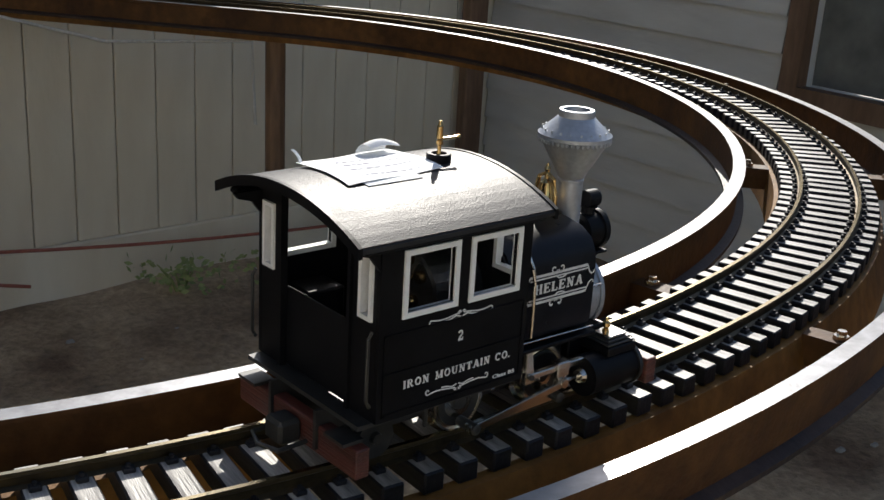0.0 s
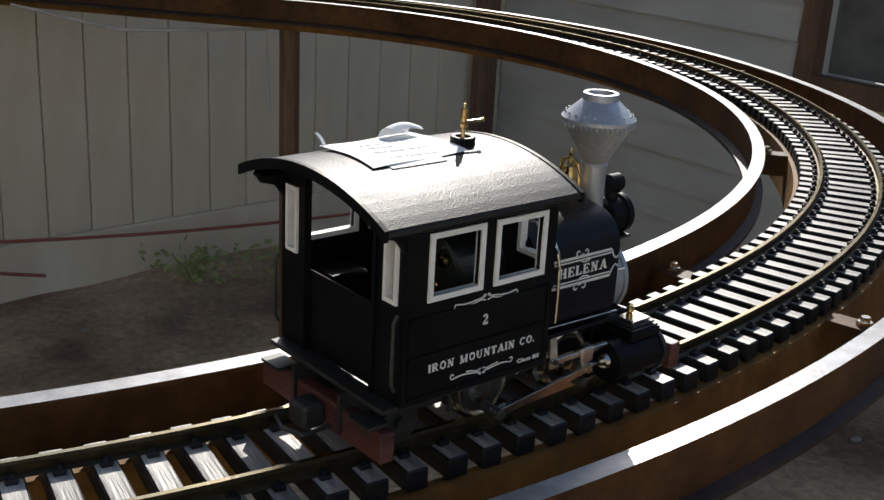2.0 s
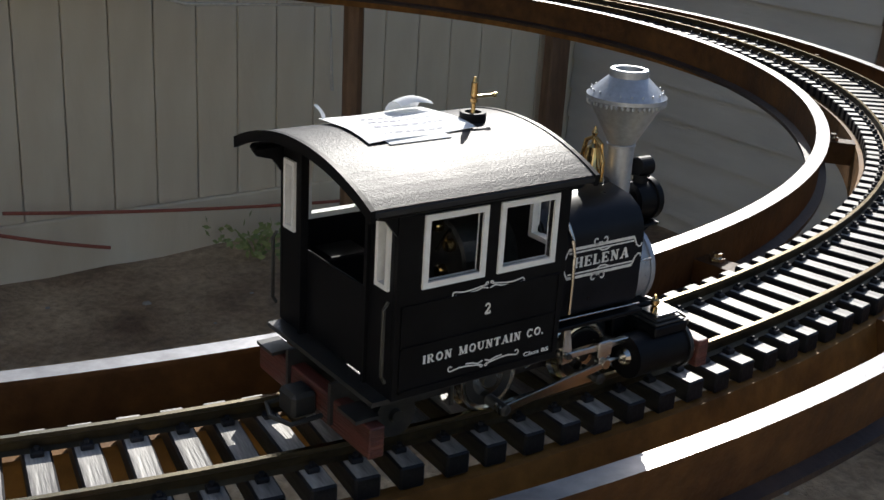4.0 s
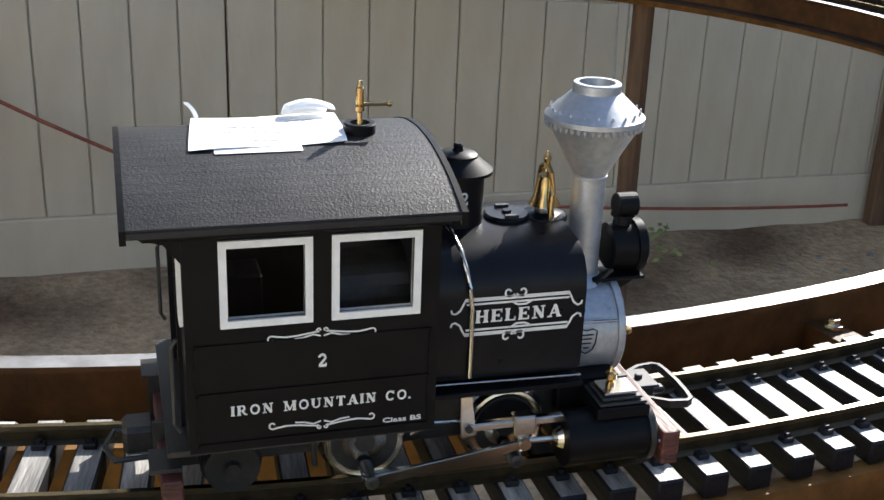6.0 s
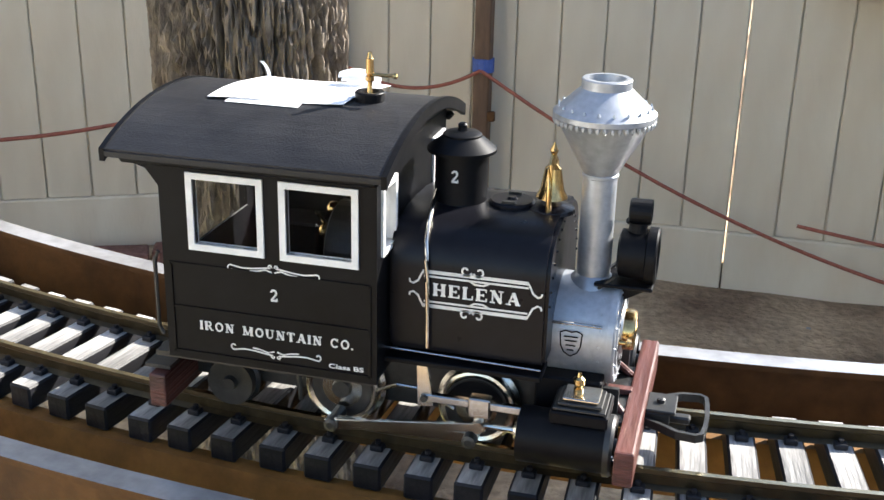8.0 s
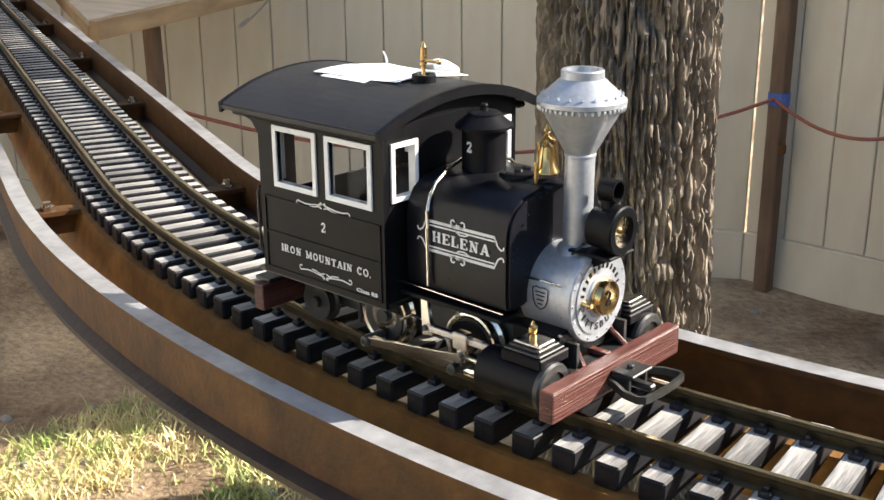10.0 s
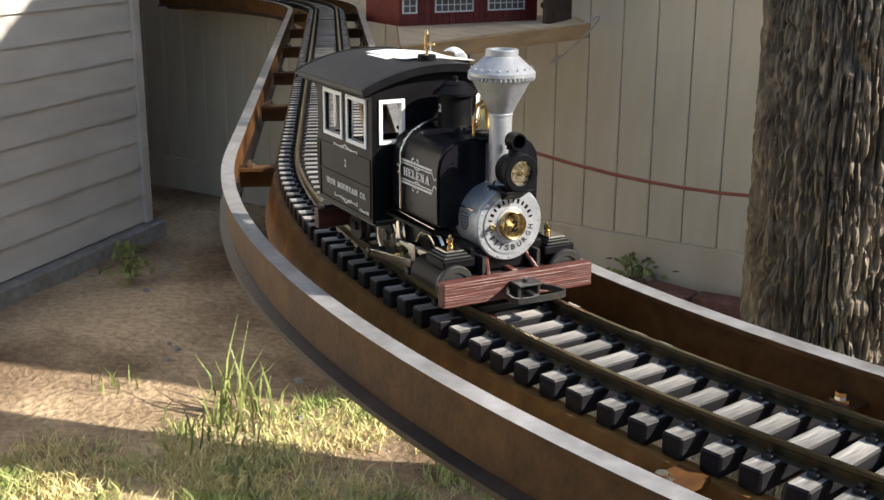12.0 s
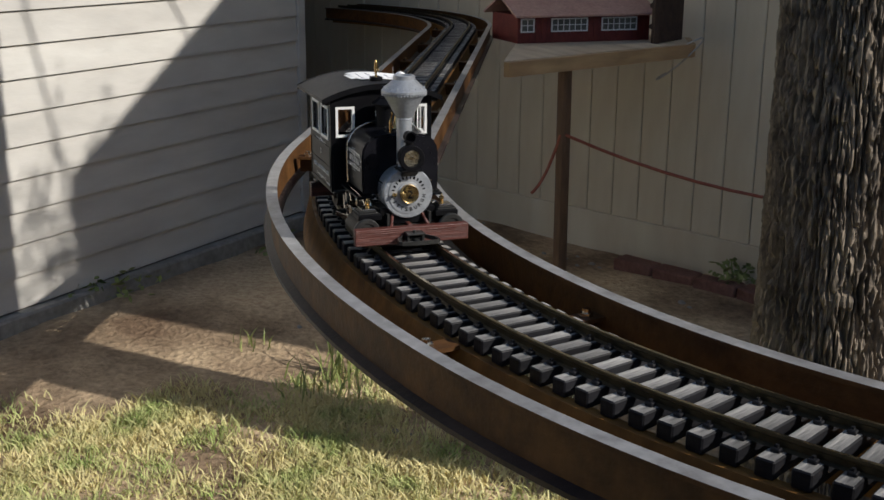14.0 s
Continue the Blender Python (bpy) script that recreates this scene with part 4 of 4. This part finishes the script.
part("saddle_block", box(0.062, 0.0862, -0.0235, 0.0235, 0.016, 0.03, 0.0008), BLACK, loco)
part("front_deck", box(0.086, 0.0945, -0.0235, 0.0235, 0.0135, 0.0155, 0.0003), GEAR, loco)
part("centre_stay", box(0.086, 0.0955, -0.002, 0.002, 0.0156, 0.0178, 0.0004), REDWOOD, loco, "dark red stay bar")
fb = part("front_beam", box(0.0945, 0.1015, -0.0475, 0.0475, 0.0035, 0.0172, 0.0009, seg=2), REDWOOD, loco, "red-brown wooden front beam", False)
part("coupler_pocket", box(0.1015, 0.108, -0.006, 0.006, 0.006, 0.0105, 0.0008), GEAR, fb)
part("coupler_hook", box(0.104, 0.118, -0.0022, 0.0022, 0.0065, 0.0095, 0.0007), GEAR, fb)


def strap(points, tall, thick):
    """A flat bar standing on edge through points of one level."""
    bm = bmesh.new()
    pts, rows = [Vector(p) for p in points], []
    for i, p in enumerate(pts):
        d = (pts[min(i + 1, len(pts) - 1)] - pts[max(i - 1, 0)]).normalized()
        n = Vector((-d.y, d.x, 0)) * thick / 2
        up = Vector((0, 0, tall / 2))
        rows.append([bm.verts.new(p + n + up), bm.verts.new(p + n - up), bm.verts.new(p - n - up), bm.verts.new(p - n + up)])
    for a, b in zip(rows, rows[1:]):
        for j in range(4):
            bm.faces.new((a[j], a[(j + 1) % 4], b[(j + 1) % 4], b[j]))
    bm.faces.new(rows[0])
    bm.faces.new(rows[-1][::-1])
    return bm


half = [(0.1015, 0.0085), (0.1075, 0.0115), (0.1135, 0.0152), (0.1205, 0.0162), (0.1228, 0.0145), (0.1236, 0.009), (0.124, 0.0)]
part("coupler_loop", strap([(x, y, 0.0095) for x, y in half] + [(x, -y, 0.0095) for x, y in half[-2::-1]], 0.0032, 0.0016), GEAR, fb, "blackened steel coupler loop")
for side in (-1, 1):
    part("coupler_cheek", box(0.1015, 0.1105, side * 0.0062 - 0.0011, side * 0.0062 + 0.0011, 0.006, 0.0125, 0.0004), GEAR, fb)
part("coupler_plate", box(0.1015, 0.1125, -0.0075, 0.0075, 0.0125, 0.0139, 0.0004), GEAR, fb)
part("coupler_pin", lathe([(0.0135, 0.0016), (0.0152, 0.0016), (0.0156, 0.001)], (0.1065, 0, 0), seg=12), GEAR, fb)
rb = part("back_beam", box(-0.0825, -0.0755, -0.0455, 0.0455, 0.0055, 0.019, 0.0008, seg=2), REDWOOD, loco, "red-brown wooden back beam")
part("coupler_pocket", box(-0.094, -0.0825, -0.0065, 0.0065, 0.0065, 0.0175, 0.0016), GEAR, rb)
part("coupler_loop", tube([(-0.083, -0.0105, 0.0085), (-0.097, -0.0105, 0.008), (-0.1005, 0.0, 0.0078), (-0.097, 0.0105, 0.008), (-0.083, 0.0105, 0.0085)], 0.0011, 8), GEAR, rb)
part("back_step", box(-0.086, -0.0755, -0.041, -0.027, 0.0195, 0.021), GEAR, loco)
part("back_step", box(-0.086, -0.0755, 0.027, 0.041, 0.0195, 0.021), GEAR, loco)

# handwritten note on the roof: a smaller slip under the sheet, one corner folded over, a narrow torn strip curling up
R0 = (0.053 ** 2 + (CROWN - EDGE) ** 2) / (2 * (CROWN - EDGE))


def roof_z(y):
    return CROWN - R0 + math.sqrt(R0 * R0 - y * y)


def sheet(place, nu, nv, thick=0.0002):
    """A thin sheet over a unit square, with its own edge faces."""
    bm = bmesh.new()
    top = [[bm.verts.new(place(i / nu, j / nv) + Vector((0, 0, thick))) for j in range(nv + 1)] for i in range(nu + 1)]
    low = [[bm.verts.new(place(i / nu, j / nv)) for j in range(nv + 1)] for i in range(nu + 1)]
    for i in range(nu):
        for j in range(nv):
            bm.faces.new((top[i][j], top[i + 1][j], top[i + 1][j + 1], top[i][j + 1]))
            bm.faces.new((low[i][j], low[i][j + 1], low[i + 1][j + 1], low[i + 1][j]))
    rim = [(i, 0) for i in range(nu)] + [(nu, j) for j in range(nv)] + [(i, nv) for i in range(nu, 0, -1)] + [(0, j) for j in range(nv, 0, -1)]
    for (a, b), (c, d) in zip(rim, rim[1:] + rim[:1]):
        bm.faces.new((low[a][b], low[c][d], top[c][d], top[a][b]))
    return bm


def lie(y):
    """The level of stiff paper on the roof: it bridges past the crown and hangs free beyond."""
    return roof_z(y) if y < 0.008 else roof_z(0.008) - 0.1 * (y - 0.008)


def main_sheet(u, v):
    x, y = -0.0655 + 0.052 * u + 0.004 * (v - 0.5), -0.0125 + 0.045 * v + 0.003 * (u - 0.5)
    return Vector((x, y, lie(y) + 0.0006 + 0.0003 * math.sin(7 * u + 2 * v)))


def folded_corner(u, v):
    a = 2.5 * v
    x, y = -0.0315 + 0.0165 * u + 0.002 * v, 0.0315 - 0.009 * (1 - math.cos(a)) * 0.55
    return Vector((x, y, lie(y) + 0.0014 + 0.006 * math.sin(a) * (0.45 + 0.55 * math.sin(math.pi * (0.15 + 0.75 * u)))))


note = part("paper_note", sheet(main_sheet, 22, 12), PAPER)
tagged(note, "white paper note with faint handwriting lying on cab roof", "paper")
part("folded_corner", sheet(folded_corner, 10, 10), PAPER, note)
part("lower_slip", sheet(lambda u, v: Vector((-0.0595 + 0.0285 * u, -0.0165 + 0.02 * v, roof_z(-0.0165 + 0.02 * v) + 0.00025)), 6, 5), PAPER, note)
part("torn_strip", sheet(lambda u, v: Vector((-0.0625 - 0.0035 * u * u + 0.0016 * v, 0.03 + 0.0012 * u, lie(0.03) + 0.0009 + 0.0058 * u)), 8, 1), PAPER, note)
ink = bmesh.new()
random.seed(4)
for line in range(4):
    x = -0.057 + 0.002 * line
    y = -0.0075 + 0.0085 * line
    while x < -0.023:
        w = random.uniform(0.0012, 0.0034)
        h = random.uniform(0.0009, 0.0017) * (1.4 if line == 1 else 1.0)
        z = main_sheet((x + 0.0655) / 0.052, (y + 0.0125) / 0.045).z
        box(x, x + w, y, y + h, z + 0.0001, z + 0.00028, bm=ink)
        x += w + random.uniform(0.0007, 0.0022)
part("handwriting", ink, INK, note)

# ---- tree: furrowed trunk, limbs, wide unseen crown above the yard, added shading leaves ----
tree = thing("yard_tree", "large tree with deeply furrowed grey-brown bark", "tree", at=(-0.41, 0.815, GROUND))
tm = bmesh.new()
SEG, ROWS_T = 360, 320
rings = []
for j in range(ROWS_T + 1):
    z = -0.05 + 2.45 * j / ROWS_T
    r = 0.105 + 0.04 * math.exp(-max(z, 0) / 0.16) + 0.012 * max(0.0, z - 0.9)
    ring = []
    for i in range(SEG):
        a = 2 * math.pi * i / SEG
        c, s = math.cos(a), math.sin(a)
        warp = noise.noise(Vector((c * 4, s * 4, z * 5))) * 0.5
        n1 = noise.noise(Vector((c * 9.5 + warp, s * 9.5, z * 5.5 + 3)))
        n2 = noise.noise(Vector((c * 16 + 5, s * 16 + warp, z * 13)))
        n3 = noise.noise(Vector((c * 22 + 2, s * 22, z * 34 + warp)))
        depth = 0.45 * (0.024 * math.exp(-((n1 / 0.09) ** 2)) + 0.016 * math.exp(-((n2 / 0.1) ** 2)) + 0.014 * math.exp(-((n3 / 0.14) ** 2)))
        k = r * (1 + 0.05 * noise.noise(Vector((c, s, z * 1.5)))) + 0.005 - depth + 0.0025 * noise.noise(Vector((c * 18, s * 18, z * 90)))
        ring.append(tm.verts.new((k * c - 0.02 * z, k * s, z)))
    rings.append(ring)
for a, b in zip(rings, rings[1:]):
    for i in range(SEG):
        tm.faces.new((a[i], a[(i + 1) % SEG], b[(i + 1) % SEG], b[i]))
trunk = part("trunk", tm, BARK, tree, "", False)
random.seed(11)
CROWN_AT, CROWN_R = Vector((-0.45, 1.3, 2.6)), Vector((1.0, 0.8, 0.4))
for k in range(7):
    end = Vector((CROWN_AT.x + random.uniform(-0.9, 0.85) * CROWN_R.x, CROWN_AT.y + random.uniform(-0.6, 0.6) * CROWN_R.y, CROWN_AT.z + random.uniform(-0.2, 0.4) * CROWN_R.z)) - tree.location
    mid = Vector((end.x * 0.4, end.y * 0.4, 2.45 + 0.35 * (end.z - 2.45)))
    limb = part("limb", tube([(-0.04, 0, 2.2), mid * 0.5 + Vector((0, 0, 1.2)), mid, (mid + end) / 2 + Vector((0, 0, 0.06)), end], 0.04, 10, taper=0.2), BARK, tree)
# thin limbs added to reach the shading leaf strip
for x in (0.15, 0.75, 1.3):
    end = Vector((x, 2.82 - 0.43 * x, 1.95)) - tree.location
    part("limb", tube([(-0.04, 0, 2.25), end * 0.25 + Vector((0, 0, 1.85)), end * 0.6 + Vector((0, 0, 1.25)), end], 0.011, 8, taper=0.4), BARK, tree)
lv, lf = [], []
CLUMPS = []
for k in range(120):
    while True:
        c = Vector((random.uniform(-1, 1), random.uniform(-1, 1), random.uniform(-1, 1)))
        if c.length < 1:
            break
    CLUMPS.append(CROWN_AT + Vector((c.x * CROWN_R.x, c.y * CROWN_R.y, c.z * CROWN_R.z)) - tree.location)
# leaf strip far off the trunk, added to throw dappled shade on the track
for k in range(85):
    x = random.uniform(-0.1, 1.45)
    CLUMPS.append(Vector((x, 2.82 - 0.43 * x + random.gauss(0, 0.13), 1.95 + random.gauss(0, 0.1))) - tree.location)
for c in CLUMPS:
    for _ in range(28):
        p = c + Vector((random.gauss(0, 0.08), random.gauss(0, 0.09), random.gauss(0, 0.07)))
        u = Vector((random.gauss(0, 1), random.gauss(0, 1), random.gauss(0, 0.5))).normalized()
        w = u.orthogonal().normalized()
        n = len(lv)
        lv += [p - u * 0.035, p + w * 0.016, p + u * 0.04, p - w * 0.016]
        lf.append((n, n + 1, n + 2, n + 3))
lm = bpy.data.meshes.new("crown")
lm.from_pydata(lv, [], lf)
lm.materials.append(LEAF)
crown = new("crown", lm)
crown.parent = tree

# ---- wall posts, red cord, wire ----
for x in (-0.68, -0.37):
    ob = thing("wall_post", "brown post against the board wall with a blue tie", "post", "wall posts", at=(x, 1.775, 0))
    part("pole", box(-0.016, 0.016, -0.016, 0.016, GROUND - 0.05, FENCE_TOP, 0.003), TRIM, ob)
    part("blue_tie", lathe([(-0.02, 0.022), (0.006, 0.022)], (0, 0, -0.235), seg=14), BLUE, ob, "blue cord tie")
    part("bracket", box(0.015, 0.03, -0.02, -0.01, -0.35, -0.33, 0.002), RUST, ob)
ob = thing("wall_post", "dark brown post against the board wall in shade", "post", "wall posts", at=(1.6, 1.775, 0))
part("pole", box(-0.03, 0.03, -0.016, 0.016, GROUND - 0.05, FENCE_TOP, 0.003), TRIM, ob)


def sag(a, b, drop, n=16):
    a, b = Vector(a), Vector(b)
    return [a.lerp(b, i / n) - Vector((0, 0, drop * 4 * (i / n) * (1 - i / n))) for i in range(n + 1)]


CORDS = (((-0.68, 1.755, -0.24), (-0.37, 1.755, -0.25), 0.05), ((-0.37, 1.755, -0.25), (0.45, 1.755, -0.6), 0.04), ((-1.395, 0.81, -0.2), (-0.68, 1.755, -0.24), 0.1),
         ((-1.4, 0.8, -0.2), (-1.44, 0.75, -0.34), 0.02), ((0.25, 1.76, -0.5), (1.5, 1.76, -0.6), 0.02))
for a, b, d in CORDS:
    cord = part("red_cord", tube(sag(a, b, d), 0.0036, 8), ROPE)
    tagged(cord, "thin red cord hung along the board wall", "cord", "red cords")

# ---- platform at track level with a small red shed ----
plat = thing("layout_platform", "plywood layout platform with tan fascia boards", "platform")
P0, P1 = Vector((-1.3, 0.62)), Vector((-1.55, 1.2))
away = Vector((-0.9, 0.43))
DECK = -0.02
corner = [P0, P1, P1 + away * 0.18, P0 + away * 0.9]
part("deck", prism([tuple(p) for p in corner], DECK - 0.01, DECK, "z"), PLY, plat)
for a, b in ((P0, P1), (P1, P1 + away * 0.18), (P0 + away * 0.02, P0 + away * 0.9)):
    d = (b - a).normalized()
    n = Vector((d.y, -d.x))
    part("fascia", prism([tuple(a + n * 0.001), tuple(b + n * 0.001), tuple(b + n * 0.016), tuple(a + n * 0.016)], DECK - 0.032, DECK - 0.0015, "z"), FASCIA, plat)
post(-1.41, 0.81, DECK - 0.014, 0.016, "brown pole holding up the layout platform")
shed = thing("model_shed", "small red wooden model shed with white paned windows", "model building")
shed.matrix_world = pose(-1.65, 0.79, DECK, 0, 0, 92) @ Matrix.Scale(0.78, 4)
body = part("body", box(0, 0.46, 0.0, 0.2, 0, 0.085), BARN, shed)
for i in range(23):
    part("plank", box(i * 0.02 + 0.0006, i * 0.02 + 0.0194, -0.0022, -0.0002, 0.001, 0.084), BARN, body)
part("roof", prism([(-0.03, 0.08), (0.1, 0.135), (0.23, 0.08), (0.23, 0.086), (0.1, 0.142), (-0.03, 0.086)], -0.02, 0.48, "x"), PINK, shed, "faded red roof")
for x0, x1, n in ((0.012, 0.052, 2), (0.115, 0.235, 6), (0.29, 0.41, 6)):
    wn_ = part("window", box(x0, x1, -0.0035, -0.0024, 0.036, 0.072), DARKGLASS, shed)
    part("window_frame", ring_frame(x0 - 0.003, x1 + 0.003, 0.033, 0.075, 0.004, -0.006, -0.0023), WHITE, wn_)
    for i in range(1, n):
        part("glazing_bar", box(x0 + (x1 - x0) * i / n - 0.0012, x0 + (x1 - x0) * i / n + 0.0012, -0.0052, -0.0036, 0.036, 0.072), WHITE, wn_)
    part("glazing_bar", box(x0, x1, -0.0048, -0.0036, 0.053, 0.0552), WHITE, wn_)
tres = thing("model_trestle", "dark brown wooden model trestle standing on platform", "model trestle")
DARKWOOD = material("dark_trestle_wood", (0.035, 0.018, 0.011), 0.7, second=(0.07, 0.038, 0.025), scale=40, amount=0.4)
for i in range(7):
    q = P0 + (P1 - P0) * (0.8 + 0.025 * i) + away * (0.08 + 0.008 * i)
    part("bent", box(q.x - 0.008, q.x + 0.008, q.y - 0.008, q.y + 0.008, DECK, 0.16, 0.001), DARKWOOD, tres)
q0, q1 = P0 + (P1 - P0) * 0.8 + away * 0.08, P0 + (P1 - P0) * 0.95 + away * 0.128
for z in (0.02, 0.07, 0.15):
    part("stringer", tube([(q0.x - 0.004, q0.y - 0.01, z), (q1.x - 0.004, q1.y - 0.01, z)], 0.007, 6), DARKWOOD, tres)
loop = [Vector((-1.525, 1.165, DECK + 0.004)) + Vector((0.025 * math.cos(a * 0.55), 0.05 * math.sin(a * 0.9), -0.012 * a + 0.03 * math.sin(a))) for a in [0.4 * i for i in range(17)]]
wr = part("loose_wire", tube(loop, 0.0022, 8), WIRE)
tagged(wr, "loose loop of pale wire at platform corner", "wire")
wr = part("loose_wire", tube([on_line(2.3, 0.09, -0.045)[0], on_line(2.1, 0.095, -0.07)[0], on_line(1.87, 0.03, -0.058)[0], on_line(1.865, 0.027, -0.2)[0]], 0.0028, 8), WIRE)
tagged(wr, "pale cable hanging down the support pole", "wire")

# ---- lawn, weeds, stones ----
random.seed(21)


def blades(name, spots, mat, high, wide, lean, label, category, kind="stuff"):
    v, f = [], []
    for x, y, k in spots:
        h, w = high * k * random.uniform(0.6, 1.3), wide * random.uniform(0.7, 1.3)
        a, b = random.uniform(0, 6.283), random.uniform(0, 6.283)
        u = Vector((math.cos(a), math.sin(a), 0)) * w
        t = Vector((math.cos(b), math.sin(b), 0)) * h * lean * random.uniform(0.3, 1.2)
        z = ground_z(x, y)
        p = Vector((x, y, z - 0.004))
        n = len(v)
        v += [p - u, p + u, p + u * 0.8 + t * 0.35 + Vector((0, 0, h * 0.6)), p - u * 0.8 + t * 0.35 + Vector((0, 0, h * 0.6)), p + t + Vector((0, 0, h))]
        f += [(n, n + 1, n + 2, n + 3), (n + 3, n + 2, n + 4)]
    me = bpy.data.meshes.new(name)
    me.from_pydata(v, [], f)
    me.materials.append(mat)
    return tagged(new(name, me), label, category, kind=kind)


def lawn_depth(x, y):
    """How far inside the lawn a place lies; below nought it is bare soil."""
    west = x + 1.3 - 0.12 * noise.noise((y * 2.6, 0.0, 5.0)) - 0.06 * noise.noise((y * 7, x * 7, 2.0))
    return min(west, 0.66 + 0.1 * noise.noise((x * 2.3, 0.0, 5.0)) - y)


spots = []
while len(spots) < 130000:
    x, y = random.uniform(-1.5, 0.8), random.uniform(-1.1, 0.85)
    dens = 0.5 + 0.9 * noise.noise((x * 3.5, y * 3.5, 1.0)) + 0.5 * noise.noise((x * 10, y * 10, 4.0))
    if random.random() < min(1.0, max(0.0, lawn_depth(x, y) * 6)) * max(0.04, dens):
        spots.append((x, y, 0.7 + 0.6 * random.random()))
blades("lawn_grass", spots, GRASS, 0.021, 0.0016, 1.0, "thin patchy lawn of green and dry grass", "grass")


def weed(x, y, high, count, label, wide=0.004, spread=0.08):
    pts = [(x + random.gauss(0, spread), y + random.gauss(0, spread), random.uniform(0.4, 1.0)) for _ in range(count)]
    blades("weed_tuft", pts, WEED, high, wide, 0.55, label, "weed")


weed(-1.27, 0.27, 0.16, 34, "tall green weed tuft at lawn edge", 0.0024, 0.03)
weed(-1.2, 0.22, 0.1, 60, "tall green weed tuft at lawn edge", 0.0024, 0.055)
weed(-1.48, 0.1, 0.055, 25, "small grass tuft in sand", 0.0018, 0.025)


def leafy(x, y, high, spread, count, size, label):
    random.seed(int(1000 * (x + 9)))
    v, f = [], []
    for _ in range(count):
        p = Vector((x + random.gauss(0, spread), y + random.gauss(0, spread), GROUND + random.uniform(0.02, high)))
        u = Vector((random.gauss(0, 1), random.gauss(0, 1), random.gauss(0, 0.6))).normalized() * size
        w = u.orthogonal().normalized() * size * 0.55
        n = len(v)
        v += [p - u, p + w, p + u, p - w]
        f.append((n, n + 1, n + 2, n + 3))
    me = bpy.data.meshes.new("leaves")
    me.from_pydata(v, [], f)
    me.materials.append(WEED)
    ob = thing("low_plant", label, "plant")
    lo = new("leaves", me)
    lo.parent = ob
    st = bmesh.new()
    for k in range(5):
        a = random.uniform(0, 6.28)
        tube([(x, y, GROUND - 0.02), (x + 0.5 * spread * math.cos(a), y + 0.5 * spread * math.sin(a), GROUND + high * 0.5), (x + spread * math.cos(a), y + spread * math.sin(a), GROUND + high * 0.9)], 0.004, 6, st, 0.4)
    part("stems", st, WEED, ob)


leafy(-2.12, 0.28, 0.1, 0.024, 50, 0.014, "small leafy green plant in bare soil by the house")
leafy(-1.52, 1.36, 0.075, 0.036, 70, 0.012, "dark green low plant at foot of board wall")
leafy(0.75, 1.7, 0.07, 0.05, 110, 0.01, "straggly green bush at foot of board wall")
leafy(0.95, 1.7, 0.05, 0.06, 80, 0.009, "straggly green bush at foot of board wall")
leafy(-1.95, -0.2, 0.06, 0.07, 120, 0.012, "low weeds by the house footing")
random.seed(5)
for i in range(9):
    br = part("edging_brick", box(-0.06, 0.06, -0.03, 0.03, -0.018, 0.018, 0.004), BRICK)
    br.matrix_world = pose(-1.75 + 0.115 * i, 1.2 + 0.057 * i, GROUND + 0.012, random.uniform(-3, 3), random.uniform(-3, 3), 26 + random.uniform(-6, 6))
    tagged(br, "dark red edging brick set along the wall foot", "brick", "edging bricks")
peb = bmesh.new()
for i in range(170):
    x, y = random.uniform(-2.4, 1.5), random.uniform(0.2, 1.65)
    r = random.uniform(0.003, 0.011)
    box(x - r, x + r, y - r * 0.7, y + r * 0.7, ground_z(x, y) - r * 0.5, ground_z(x, y) + r * 0.6, r * 0.35, peb)
tagged(part("pebbles", peb, CONCRETE), "scattered small stones and clods on soil", "stones", kind="stuff")

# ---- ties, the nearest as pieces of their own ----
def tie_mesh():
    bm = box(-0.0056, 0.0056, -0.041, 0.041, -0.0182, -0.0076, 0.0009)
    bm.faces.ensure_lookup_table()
    # faces looking up take the pale colour that imitates sunlight
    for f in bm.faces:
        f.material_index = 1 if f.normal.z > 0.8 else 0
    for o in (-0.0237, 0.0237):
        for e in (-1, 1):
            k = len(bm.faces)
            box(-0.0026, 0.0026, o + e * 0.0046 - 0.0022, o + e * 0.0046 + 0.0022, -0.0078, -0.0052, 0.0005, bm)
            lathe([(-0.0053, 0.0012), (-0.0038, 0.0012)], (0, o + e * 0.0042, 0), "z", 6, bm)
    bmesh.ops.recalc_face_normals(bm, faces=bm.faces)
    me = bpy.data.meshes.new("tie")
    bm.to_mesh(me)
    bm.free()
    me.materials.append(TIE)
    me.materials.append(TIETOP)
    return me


random.seed(9)
PITCH = 0.0192
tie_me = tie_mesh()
far_v, far_f, far_m = [], [], []
n_tie = int((S_END - S_START - 0.1) / PITCH)
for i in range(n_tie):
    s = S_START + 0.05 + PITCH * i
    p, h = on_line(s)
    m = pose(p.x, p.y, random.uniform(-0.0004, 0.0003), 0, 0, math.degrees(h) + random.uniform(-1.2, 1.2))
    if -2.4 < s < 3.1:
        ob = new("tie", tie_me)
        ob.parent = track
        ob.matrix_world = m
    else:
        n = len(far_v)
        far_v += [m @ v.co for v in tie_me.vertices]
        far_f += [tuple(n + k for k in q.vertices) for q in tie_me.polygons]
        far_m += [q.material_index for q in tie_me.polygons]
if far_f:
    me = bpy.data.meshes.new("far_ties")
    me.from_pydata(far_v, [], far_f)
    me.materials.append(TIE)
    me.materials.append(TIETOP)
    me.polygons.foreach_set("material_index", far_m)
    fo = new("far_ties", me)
    fo.parent = track
    tagged(fo, "distant dark ties", kind="stuff")
